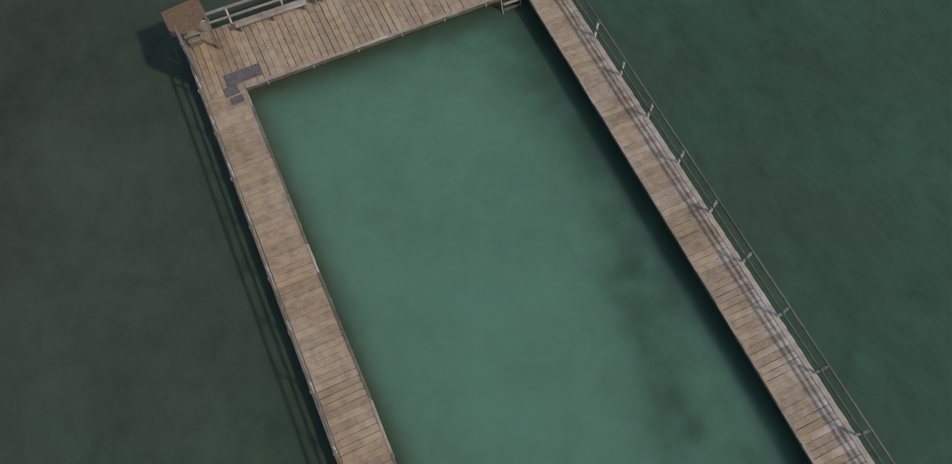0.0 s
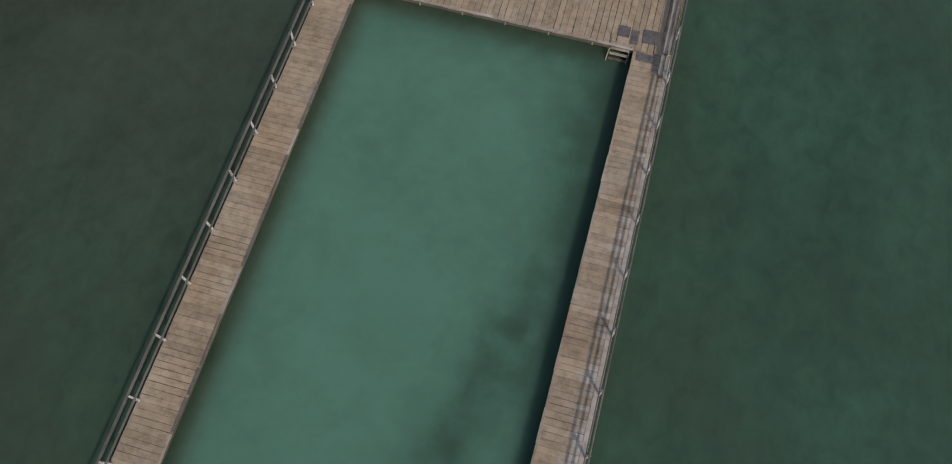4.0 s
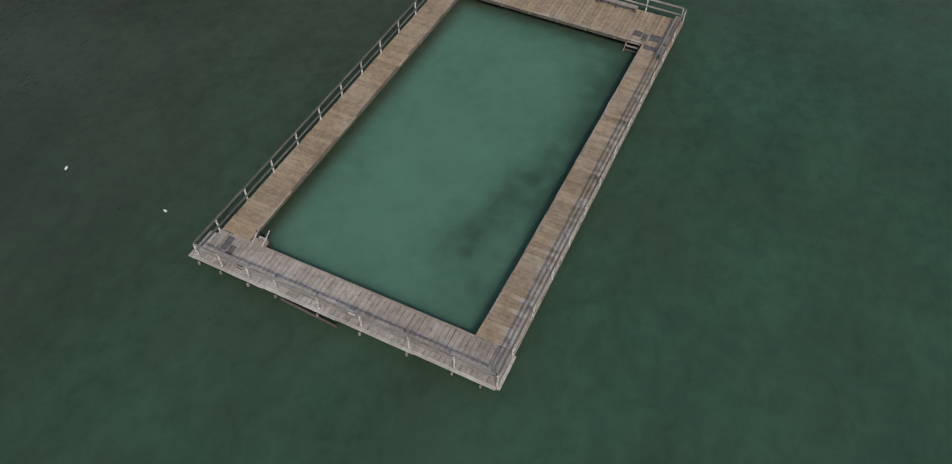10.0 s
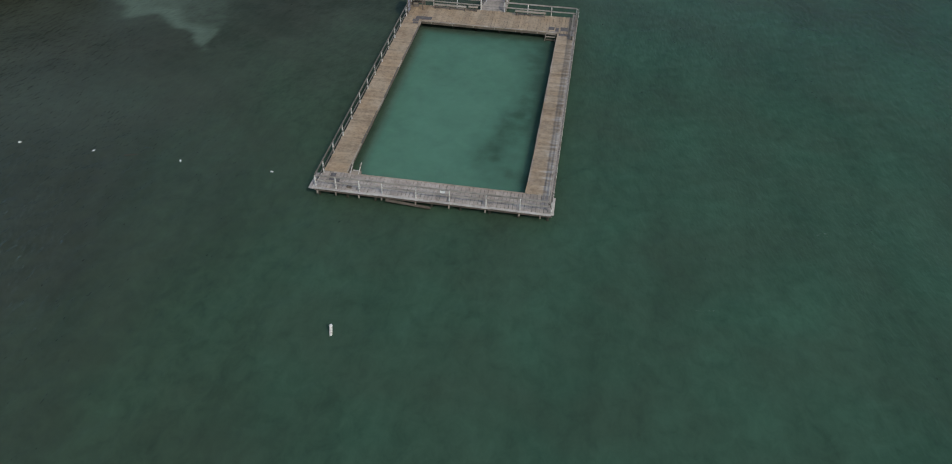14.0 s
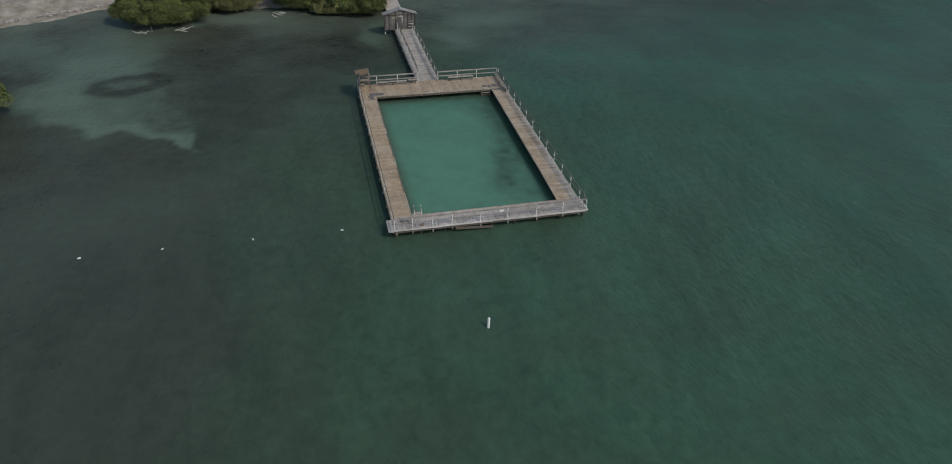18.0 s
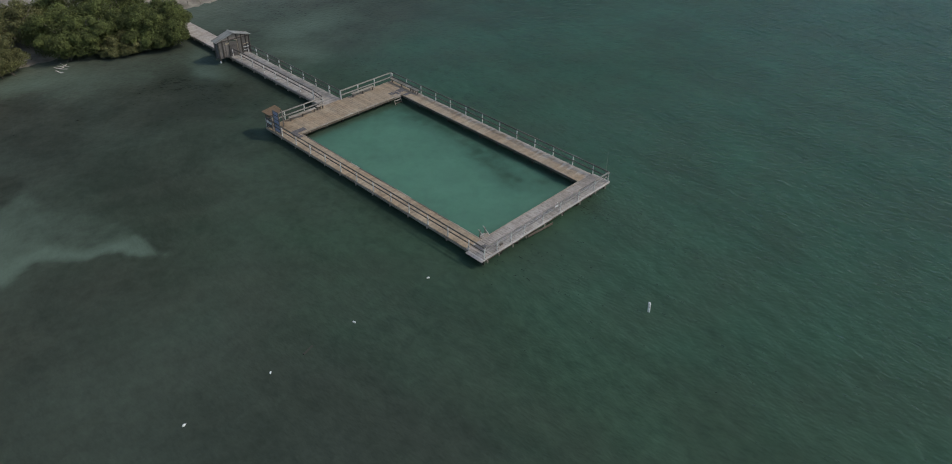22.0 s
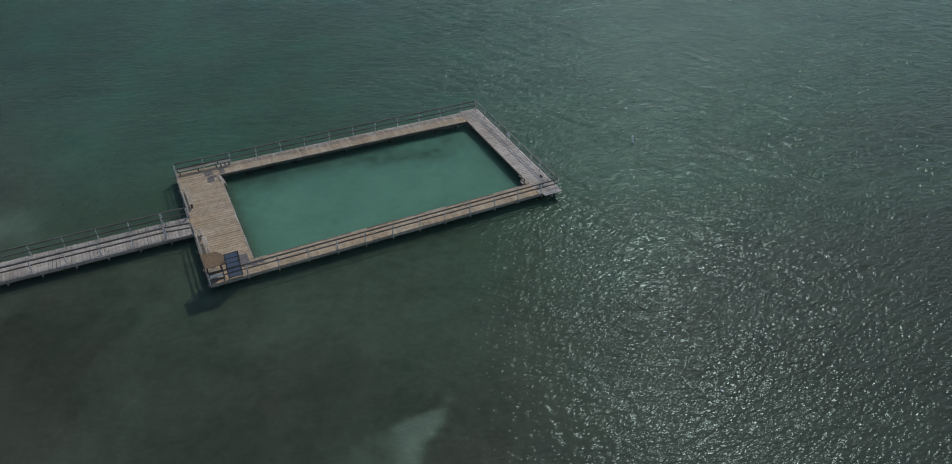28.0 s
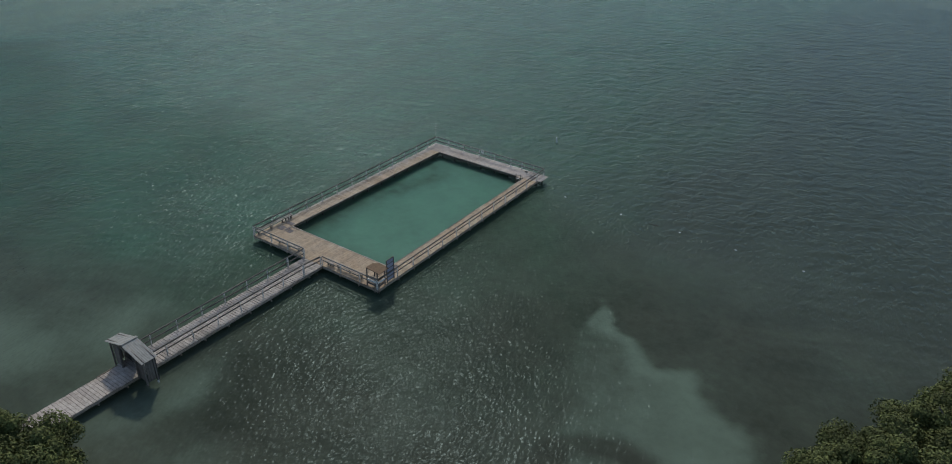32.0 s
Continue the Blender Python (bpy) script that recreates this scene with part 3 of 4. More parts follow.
def build_water():
    """A sheet with real wind waves out of the south-east, damped in the lee of the platform and inside it."""
    xs, ys = spread(-50, 104, 0.27, 2600), spread(-140, 62, 0.27, 2600)
    X, Y = np.meshgrid(xs, ys)
    lee = np.clip((Y + 4 + 0.55 * np.minimum(X, 0)) / 10, 0, 1) * np.clip((17 - X) / 6, 0, 1)
    rough = 1 - 0.80 * lee
    rough *= (1 - 0.55 * np.clip((Y + 14) / 26, 0, 1)) * (1 - 0.50 * np.clip((Y - 30) / 20, 0, 1))
    rough *= 0.80 + 0.40 * (0.5 + 0.5 * np.sin(X * 0.11 + 1.3 * np.sin(Y * 0.07)) * np.cos(Y * 0.09 - 0.6))
    inside = np.clip(np.minimum(np.minimum(X + 0.4, 12.8 - X), np.minimum(Y + 0.4, 23.8 - Y)) / 0.8, 0, 1)
    rough *= 1 - 0.75 * inside
    r = np.random.RandomState(12)
    Z = np.zeros(X.shape)
    for k in range(46):
        length = 0.8 * (3.6 / 0.8) ** r.uniform()
        a = radians(-45) + r.normal(0, 0.50)
        slope = 0.0155 * (0.75 if length > 2.2 else 1.0)
        phase = (X * math.cos(a) + Y * math.sin(a)) * 2 * math.pi / length + r.uniform(0, 6.28)
        Z += slope * length / (2 * math.pi) * np.sin(phase + 0.25 * np.sin(0.21 * X + 0.17 * Y + k))
    # sharper crests, flatter troughs
    Z = Z + 1.6 * Z * np.abs(Z)
    out = np.maximum(np.maximum(-50 - X, X - 104), np.maximum(-140 - Y, Y - 62))
    Z *= rough * np.clip(1 - out / 5, 0, 1)
    nx, ny = len(xs), len(ys)
    me = bpy.data.meshes.new("water")
    me.vertices.add(nx * ny)
    me.vertices.foreach_set("co", np.stack([X.ravel(), Y.ravel(), Z.ravel()], 1).astype(np.float32).ravel())
    i = np.arange((ny - 1) * nx).reshape(ny - 1, nx)[:, :-1].ravel()
    faces = np.stack([i, i + 1, i + nx + 1, i + nx], 1).astype(np.int32)
    me.loops.add(faces.size)
    me.loops.foreach_set("vertex_index", faces.ravel())
    me.polygons.add(len(faces))
    me.polygons.foreach_set("loop_start", np.arange(0, faces.size, 4, dtype=np.int32))
    me.polygons.foreach_set("use_smooth", np.ones(len(faces), dtype=bool))
    me.update(calc_edges=True)
    me.attributes.new("rough", 'FLOAT', 'POINT').data.foreach_set("value", np.clip(rough, 0, 1).ravel().astype(np.float32))
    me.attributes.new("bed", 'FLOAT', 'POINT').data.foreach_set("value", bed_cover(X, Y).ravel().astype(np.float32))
    far = np.maximum(0, np.interp(X, SHORE_X, SHORE_Y) - Y)
    me.attributes.new("silty", 'FLOAT', 'POINT').data.foreach_set("value", np.exp(-(far / 7.5) ** 1.4).ravel().astype(np.float32))
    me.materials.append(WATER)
    return tagged(new("water", me), "rippled grey-green shallow sea water", "water", kind="structure")


build_water()

# ---- walkways ----
rng = random.Random(4)


def lay(parent, mesh, count, place):
    """Boards laid one by one; place(i) gives middle, length and turn."""
    for i in range(count):
        x, y, z, length, turn = place(i)
        ob = new("plank", mesh)
        ob.parent = parent
        ob.matrix_basis = pose(x, y, z + rng.uniform(-0.006, 0.006), rng.uniform(-0.5, 0.5), rng.uniform(-0.15, 0.15), turn + rng.uniform(-0.45, 0.45)) @ Matrix.Diagonal((length * rng.uniform(0.985, 1.0), rng.choice((1.0, 1.0, 0.985, 0.95)), 1, 1))


def pilings(parent, spots, top, r=0.085):
    for x, y in spots:
        bm = rod((x, y, -0.42), (x + rng.uniform(-0.03, 0.03), y + rng.uniform(-0.03, 0.03), top), r * 1.1, r, 10)
        part("piling", bm, PILE, parent)


def fascia(parent, spots, high=0.18):
    """Pale side boards under the edge of the deck."""
    for (xa, ya), (xb, yb) in zip(spots, spots[1:]):
        za, zb = (pier_z(y) - 0.055 - high / 2 for y in (ya, yb))
        part("fascia_board", bar((xa, ya, za), (xb, yb, zb - 0.004), 0.035, high), EDGE_TAN, parent)


def pile_heads(parent, spots):
    """Short worn ends of the posts that show under the outer edge."""
    for x, y in spots:
        low = D - rng.uniform(0.27, 0.36)
        m = pose(x, y, 0, rng.uniform(-2, 2), rng.uniform(-2, 2), rng.uniform(-4, 4))
        part("pile_head", box(-0.045, 0.045, -0.045, 0.045, low, D - 0.12, 0.008, m), EDGE_TAN, parent)


def walkway(name, label):
    return thing(name, label, "walkway", kind="structure")


STEP = 0.25


def build_west():
    w = walkway("walkway_west", "tan weathered plank walkway on timber pilings")
    me = plank_mesh("plank_west", DECK_TAN, STEP - 0.006, worn=0.006)
    n = 94
    step = (IN_N - IN_S) / n
    lay(w, me, n, lambda i: ((OUT_W + IN_W) / 2 + rng.uniform(-0.015, 0.015), IN_S + (i + 0.5) * step, D, IN_W - OUT_W - 0.02, 180 * rng.randint(0, 1)))
    for x in (OUT_W + 0.06, (IN_W + OUT_W) / 2, IN_W - 0.08):
        part("stringer", bar((x, IN_S, D - 0.16), (x, IN_N, D - 0.16), 0.08, 0.20), BEAM, w)
    fascia(w, [(OUT_W - 0.005, OUT_S + 4.8 * k) for k in range(7)])
    y0 = IN_S + 0.05
    while y0 < IN_N - 0.3:
        y1 = min(IN_N - 0.01, y0 + rng.uniform(1.0, 2.6))
        a, b = IN_W - 0.05 + rng.uniform(-0.02, 0.025), IN_W - 0.05 + rng.uniform(-0.02, 0.025)
        part("edge_board", bar((a, y0, D + 0.012), (b, y1 - rng.uniform(0.01, 0.10), D + rng.uniform(0.006, 0.018)), rng.uniform(0.07, 0.11), 0.035), rng.choice((EDGE_TAN, EDGE_TAN, DECK_GREY, RAIL_SHADE_TONE)), w)
        y0 = y1
    pile_heads(w, [(OUT_W - 0.07, -0.2 + 2.22 * k) for k in range(12)])
    pilings(w, [(x, 1.0 + 2.25 * k) for k in range(10) for x in (OUT_W + 0.45, IN_W - 0.40)], D - 0.2)


def build_east():
    w = walkway("walkway_east", "tan plank walkway with a bleached outer edge on timber pilings")
    me = plank_mesh("plank_east", DECK_EAST, STEP - 0.006, worn=0.006)
    n = 94
    step = (IN_N - IN_S) / n

    def place(i):
        y = IN_S + (i + 0.5) * step
        a, b = in_e(y), out_e(y)
        return (a + b) / 2 + rng.uniform(-0.015, 0.015), y, D, b - a - 0.02, 180 * rng.randint(0, 1)
    lay(w, me, n, place)
    fascia(w, [(out_e(-1.9 + 4.8 * k) + 0.0, -1.9 + 4.8 * k) for k in range(7)])
    cuts = [IN_S + (IN_N - IN_S) * k / 6 for k in range(7)]
    for y0, y1 in zip(cuts, cuts[1:]):
        for f in (0.06, 0.5, 0.94):
            a = (in_e(y0) * (1 - f) + out_e(y0) * f, y0, D - 0.16)
            b = (in_e(y1) * (1 - f) + out_e(y1) * f, y1, D - 0.16)
            part("stringer", bar(a, b, 0.08, 0.20), BEAM, w)
        for k in range(3):
            ya, yb = y0 + (y1 - y0) * k / 3, y0 + (y1 - y0) * (k + 1) / 3 - rng.uniform(0.01, 0.07)
            part("edge_board", bar((in_e(ya) + 0.05 + rng.uniform(-0.02, 0.015), ya + 0.01, D + 0.012), (in_e(yb) + 0.05, yb, D + 0.012), rng.uniform(0.08, 0.11), 0.035), rng.choice((EDGE_TAN, EDGE_TAN, DECK_TAN)), w)
        part("kerb_board", bar((out_e(y0) - 0.14 + rng.uniform(-0.02, 0.02), y0 + 0.01, D + 0.010), (out_e(y1) - 0.14, y1 - 0.01, D + 0.010), 0.17, 0.024), DECK_GREY, w)
    pilings(w, [(f, 1.0 + 2.25 * k) for k in range(10) for f in (in_e(1.0 + 2.25 * k) + 0.40, out_e(1.0 + 2.25 * k) - 0.40)], D - 0.2)


def build_south():
    w = walkway("walkway_south", "silver-grey sagging plank walkway on timber pilings")
    me = plank_mesh("plank_south", DECK_GREY, STEP - 0.014)
    x0, x1 = OUT_W - 0.02, out_e(0) - 0.02
    n = round((x1 - x0) / STEP)
    step = (x1 - x0) / n
    lay(w, me, n, lambda i: (x0 + (i + 0.5) * step, (IN_S + OUT_S) / 2 + rng.uniform(-0.02, 0.02), D, IN_S - OUT_S - 0.02, 90 + 180 * rng.randint(0, 1)))
    for y in (OUT_S + 0.07, -1.0, IN_S - 0.08):
        part("stringer", bar((x0, y, D - 0.16), (x1, y, D - 0.16), 0.08, 0.20), BEAM, w)
    for k in range(4):
        a = x0 + (x1 - x0) * k / 4
        b = x0 + (x1 - x0) * (k + 1) / 4 - 0.02
        part("edge_board", bar((max(a, IN_W), IN_S - 0.05, D + 0.012), (min(b, 12.0), IN_S - 0.05, D + 0.012), 0.10, 0.035), EDGE_TAN, w)
        part("outer_board", bar((a, OUT_S + 0.02, D + 0.0), (b, OUT_S - 0.01, D - 0.01), 0.16, 0.07), EDGE, w)
    fascia(w, [(x0 + (x1 - x0) * k / 4, OUT_S + 0.06) for k in range(5)], 0.12)
    pile_heads(w, [(x, OUT_S - 0.10) for x in (-1.50, -0.25, 1.33, 2.85, 5.1, 7.3, 9.68, 11.87, 13.2)])
    # short landing boards past the south-west corner
    for k in range(2):
        part("landing_board", bar((OUT_W - 0.12 - 0.205 * k, -2.02, D - 0.03), (OUT_W - 0.12 - 0.205 * k, -0.32, D - 0.03), 0.19, 0.05), EDGE, w)
    part("landing_board", bar((out_e(0) + 0.07, -1.95, D - 0.01), (out_e(0) + 0.07, -0.2, D - 0.01), 0.15, 0.06), EDGE, w)
    part("loose_plank", bar((3.1, OUT_S - 0.06, 0.42), (6.1, OUT_S - 0.12, 0.24), 0.05, 0.20), BEAM, w, "dark plank hanging loose below the edge")
    pilings(w, [(-1.5 + 1.9 * k, y) for k in range(9) for y in (OUT_S + 0.30, IN_S - 0.4)], D - 0.2)


def build_north():
    w = walkway("deck_north", "broad tan plank deck with dark joints on timber pilings")
    me = plank_mesh("plank_north", DECK_TAN, STEP + 0.017)
    x0, x1 = OUT_W, out_e(25.0)
    n = round((x1 - x0) / (STEP + 0.025))
    step = (x1 - x0) / n
    lay(w, me, n, lambda i: (x0 + (i + 0.5) * step, (IN_N + OUT_N) / 2 + rng.uniform(-0.02, 0.02), D, OUT_N - IN_N - 0.02, 90 + 180 * rng.randint(0, 1)))
    for y in (IN_N + 0.08, IN_N + 1.2, IN_N + 2.3, OUT_N - 0.08):
        part("stringer", bar((x0, y, D - 0.16), (x1, y, D - 0.16), 0.08, 0.20), BEAM, w)
    for k in range(4):
        a = 12.4 * k / 4
        for j in range(2):
            x = a + 1.55 * j
            part("edge_board", bar((x + 0.01, IN_N + 0.05 + rng.uniform(-0.015, 0.02), D + 0.014), (x + 1.53, IN_N + 0.05 + rng.uniform(-0.015, 0.02), D + 0.014), rng.uniform(0.10, 0.14), 0.035), DECK_GREY if j else EDGE_TAN, w)
    for k in range(6):
        x = 0.9 + 1.95 * k
        part("fender_stub", bar((x, IN_N - 0.03, D - 0.20), (x, IN_N - 0.03, D - 0.05), 0.06, 0.06, up=(0, 1, 0)), EDGE_TAN, w)
    pile_heads(w, [(x, OUT_N + 0.07) for x in (-1.4, 0.45, 2.7, 9.41, 11.61, 13.8)])
    fascia(w, [(x0, OUT_N), (x0 + 3.2, OUT_N), (PIER_W, OUT_N)])
    fascia(w, [(PIER_E, OUT_N), (10.7, OUT_N), (x1, OUT_N)])
    pilings(w, [(-1.3 + 2.1 * k, y) for k in range(8) for y in (IN_N + 0.50, OUT_N - 0.50)], D - 0.2)


def build_pier():
    w = walkway("pier", "long grey plank pier on timber pilings running to the shore")
    me = plank_mesh("plank_pier", DECK_PIER, STEP - 0.014)
    pale = plank_mesh("plank_pale", DECK_GREY, STEP - 0.010)
    near = int((45.4 - OUT_N) / STEP)
    far = int((63.5 - OUT_N) / STEP) - near

    def place(i):
        y = OUT_N + (i + 0.5) * STEP
        east = PIER_E if y < 45.4 else PIER_E - 0.22
        return (PIER_W + east) / 2 + rng.uniform(-0.02, 0.02), y, pier_z(y), east - PIER_W, 180 * rng.randint(0, 1)
    lay(w, me, near, place)
    lay(w, pale, far, lambda i: place(i + near))
    cuts = [27.0, 31.0, 35.0, 39.0, 43.0, 47.0, 51.0, 55.0, 59.0, 63.0]
    for y0, y1 in zip(cuts, cuts[1:]):
        for x in (PIER_W + 0.05, (PIER_W + PIER_E) / 2, PIER_E - 0.05):
            s0 = s1 = -0.22 if y0 > 45 and x > 6.5 else 0.0
            part("stringer", bar((x + s0, y0, pier_z(y0) - 0.16), (x + s1, y1, pier_z(y1) - 0.16), 0.08, 0.20), BEAM, w)
    for x in (PIER_W - 0.02, PIER_E + 0.02):
        fascia(w, [(x - (0.22 if y > 46 and x > 6 else 0.0), y) for y in cuts])
    for k in range(16):
        y = 28.6 + 2.2 * k
        part("crossbeam", bar((PIER_W - 0.10, y, D - 0.335), (PIER_E - (0.12 if y > 46 else -0.10), y, D - 0.335), 0.10, 0.14), EDGE_TAN, w)
    pilings(w, [(x, 28.6 + 2.2 * k) for k in range(16) for x in (PIER_W + 0.50, PIER_E - 0.60)], D - 0.4)


# ---- railings ----


def railing(label, posts, z_of, top=0.98, mid=0.50, out=(0, 0), shared=(), wood=None):
    r = thing("railing", label, "railing", (*posts[0], 0), group="platform railings")
    ox, oy = posts[0]
    loc = [(x - ox, y - oy, z_of(y)) for x, y in posts]
    for i, (x, y, z) in enumerate(loc):
        if i in shared:
            continue
        h = top + rng.uniform(-0.02, 0.015)
        m = Matrix.Translation((x, y, z)) @ pose(0, 0, 0, rng.uniform(-1, 1), rng.uniform(-1, 1), rng.uniform(-3, 3))
        part("post", box(-0.038, 0.038, -0.038, 0.038, -0.30, h - 0.05, 0.008, m), POST, r)
    for a, b in zip(loc, loc[1:]):
        va, vb = Vector(a), Vector(b)
        along = (vb - va).normalized() * 0.004
        up = Vector((0, 0, top - 0.03))
        part("top_rail", bar(va + up + along, vb + up - along, 0.055, 0.125), wood or RAIL_SHADE_TONE, r)
        side = Vector((out[0], out[1], 0)) * 0.07
        up = Vector((0, 0, mid + rng.uniform(-0.015, 0.015)))
        part("mid_rail", bar(va + up + side + along, vb + up + side - along, 0.04, 0.115), wood or RAIL_SHADE_TONE, r)
    return r


def flat(y):
    return D


def build_railings():
    white = "white-painted worn timber posts carrying weathered grey rails"
    ys = [-1.82] + [-0.2 + 2.22 * k for k in range(12)] + [26.84]
    railing(white + ", along the open sea", [(-1.61, y) for y in ys], flat, out=(1, 0))
    ye = [-1.82, -0.2, 2.05, 4.3, 6.5, 8.73, 10.95, 13.25, 15.56, 17.75, 19.94, 22.2, 24.5, 26.84]
    railing(white + " facing the open bay", [(out_e(y) - 0.02, y) for y in ye], flat, out=(-1, 0))
    # south and north runs take the paler, sunlit copy of the rail timber
    railing(white + " beside the grey walkway", [(x, -1.82) for x in (-1.50, -0.25, 1.33, 2.85, 5.1, 7.3, 9.68, 11.87, 13.77)], flat, out=(0, 1), shared=(0, 8), wood=RAIL_LIT_TONE)
    railing(white + " behind a bench", [(-1.5, 26.84), (0.45, 26.84), (2.7, 26.84), (PIER_W + 0.08, 26.84)], flat, out=(0, -1), wood=RAIL_LIT_TONE)
    railing(white + " behind a bench", [(PIER_E - 0.06, 26.84), (9.41, 26.84), (11.61, 26.84), (13.95, 26.84)], flat, out=(0, -1), wood=RAIL_LIT_TONE)
    yp = [28.9, 31.2, 33.45, 35.75, 38.0, 40.3, 42.6, 44.4]
    railing(white + " along the pier", [(PIER_W + 0.36, y) for y in yp], pier_z, out=(1, 0))
    railing(white + " along the pier", [(PIER_E - 0.06, y) for y in yp], pier_z, out=(-1, 0))
    railing(white + " joining pier and deck", [(PIER_W + 0.14, 26.98), (PIER_W + 0.35, 28.8)], flat, out=(1, 0))
    railing(white + " joining pier and deck", [(PIER_E - 0.06, 26.98), (PIER_E - 0.06, 28.8)], flat, out=(-1, 0))


# ---- things on the deck ----


def bench(x0, x1, y, label, turn=0.0, at=None, depth=0.34):
    n = (x1 - x0) / 2
    b = thing("bench", label, "bench", at or ((x0 + x1) / 2, y, D), turn, group="deck benches")
    part("seat_board", box(-n, n, -depth / 2, -0.008, 0.40, 0.44, 0.006), BENCH, b)
    part("seat_board", box(-n, n, 0.008, depth / 2, 0.40, 0.44, 0.006), BENCH, b)
    for x in [-n + 0.15 + k * (2 * n - 0.3) / 2 for k in range(3)]:
        bm = box(x - 0.04, x + 0.04, -depth / 2 + 0.03, depth / 2 - 0.03, 0.33, 0.40, 0.005)
        box(x - 0.04, x + 0.04, -0.07, 0.07, 0.0, 0.33, 0.0, bm=bm)
        part("bench_leg", bm, BEAM, b)
    return b


def rubber_mat(x0, x1, y0, y1, label, turn=0.0):
    cx, cy = (x0 + x1) / 2, (y0 + y1) / 2
    w, h = (x1 - x0) / 2, (y1 - y0) / 2
    m = link_mesh("rubber_mat", box(-w, w, -h, h, 0.012, 0.030, 0.006), RUBBER)
    m.matrix_basis = pose(cx, cy, D, 0, 0, turn)
    return tagged(m, label, "mat", "deck mats")


def build_corner_ladder():
    """A steep ladder in the pool's corner: one long leaning stile, a short one by the walkway, treads between."""
    l = thing("swimming_ladder", "weathered wooden swimming ladder with one long stile reaching over the deck", "ladder", (11.95, IN_N, D), group="swimming ladders")
    part("stile", bar((-0.48, 0.42, 0.34), (-0.62, -0.62, -1.30), 0.05, 0.07), BENCH, l, "long pale stile")
    part("stile", bar((0.34, 0.10, 0.06), (0.30, -0.50, -1.30), 0.05, 0.06), HUTWOOD, l)
    for k in range(5):
        z = -0.10 - 0.24 * k
        y = -0.02 - 0.10 * k
        part("tread", box(-0.50, 0.30, y - 0.07, y + 0.05, z - 0.022, z + 0.022, 0.005), BENCH if k < 2 else BEAM, l)
    part("deck_block", box(-0.56, 0.40, 0.08, 0.18, 0.035, 0.09, 0.008), BENCH, l)


def build_hoop_ladder():
    """A ladder standing in the water with raised posts and grab bars reaching back to the deck."""
    l = thing("swimming_ladder", "dark wooden swimming ladder with raised posts and pale grab bars", "ladder", (0.42, IN_S, D), group="swimming ladders")
    for x in (-0.22, 0.34):
        part("stile", bar((x, 0.42, -1.25), (x + 0.02, 0.36, 0.50), 0.06, 0.06, up=(0, 1, 0)), BEAM, l)
        part("grab_bar", bar((x + 0.01, -0.10, 0.06), (x + 0.05, 0.62, 0.52), 0.05, 0.06), EDGE, l)
    for k in range(4):
        z = -0.05 - 0.26 * k
        part("tread", box(-0.20, 0.34, 0.33, 0.47, z - 0.02, z + 0.02, 0.005), EDGE if k == 0 else BEAM, l)
    part("deck_board", box(-0.36, 0.46, -0.04, 0.28, -0.02, 0.02, 0.006), BENCH, l)


def build_booth():
    b = thing("lifeguard_booth", "open timber booth with a flat brown plywood roof", "booth", (-0.95, 26.25, D))
    for x, y in ((-0.62, 0.55), (0.55, 0.55), (-0.62, -0.42), (0.55, -0.42)):
        part("post", box(x - 0.045, x + 0.045, y - 0.045, y + 0.045, 0, 1.70 + 0.06 * y + 0.09 * x, 0.006), HUTWOOD, b)
    bm = bmesh.new()
    rim = [bm.verts.new((x, y, -0.025)) for x, y in ((-0.82, -0.60), (0.22, -0.70), (0.66, -0.28), (0.70, 0.66), (-0.80, 0.72))]
    made = bmesh.ops.extrude_face_region(bm, geom=[bm.faces.new(rim)])["geom"]
    bmesh.ops.translate(bm, vec=(0, 0, 0.05), verts=[v for v in made if isinstance(v, bmesh.types.BMVert)])
    bmesh.ops.recalc_face_normals(bm, faces=bm.faces)
    bmesh.ops.bevel(bm, geom=bm.edges, offset=0.008, segments=1, affect='EDGES')
    bmesh.ops.transform(bm, matrix=pose(-0.10, -0.02, 1.74, 3, -6, 4), verts=bm.verts)
    part("roof", bm, BROWN_ROOF, b, "brown plywood roof board with one corner cut off")
    for k, z in enumerate((0.30, 0.62, 0.95)):
        part("side_board", box(-0.66, 0.60, 0.52, 0.56, z - 0.10, z + 0.10, 0.006), HUTWOOD if k != 1 else WHITE, b)
        part("side_board", box(-0.66, -0.62, -0.40, 0.50, z - 0.10, z + 0.10, 0.006), HUTWOOD if k != 1 else WHITE, b)
    part("counter", box(-0.55, 0.50, -0.05, 0.50, 0.70, 0.74, 0.005), BENCH, b)
    chest = thing("storage_chest", "small weathered timber chest under the booth roof", "chest", (-1.18, 26.42, D))
    part("body", box(-0.24, 0.24, -0.14, 0.14, 0.0, 0.30, 0.015), HUTWOOD, chest)
    part("lid", box(-0.26, 0.26, -0.16, 0.16, 0.305, 0.35, 0.015), BENCH, chest)
    s = thing("notice_board", "tall dark timber frame with five grey-lilac panels beside the booth", "notice board", (-1.53, 25.05, D))
    for y in (-0.46, 0.46):
        part("upright", box(-0.035, 0.035, y - 0.045, y + 0.045, 0.0, 2.26, 0.006), HUTWOOD, s)
    for k in range(6):
        z = 0.12 + 0.42 * k
        part("crossbar", box(-0.03, 0.03, -0.415, 0.415, z - 0.035, z + 0.035, 0.005), HUTWOOD, s)
    for k in range(5):
        z = 0.33 + 0.42 * k
        part("panel", box(-0.012, 0.012, -0.41, 0.41, z - 0.165, z + 0.165, 0.004), LILAC, s)


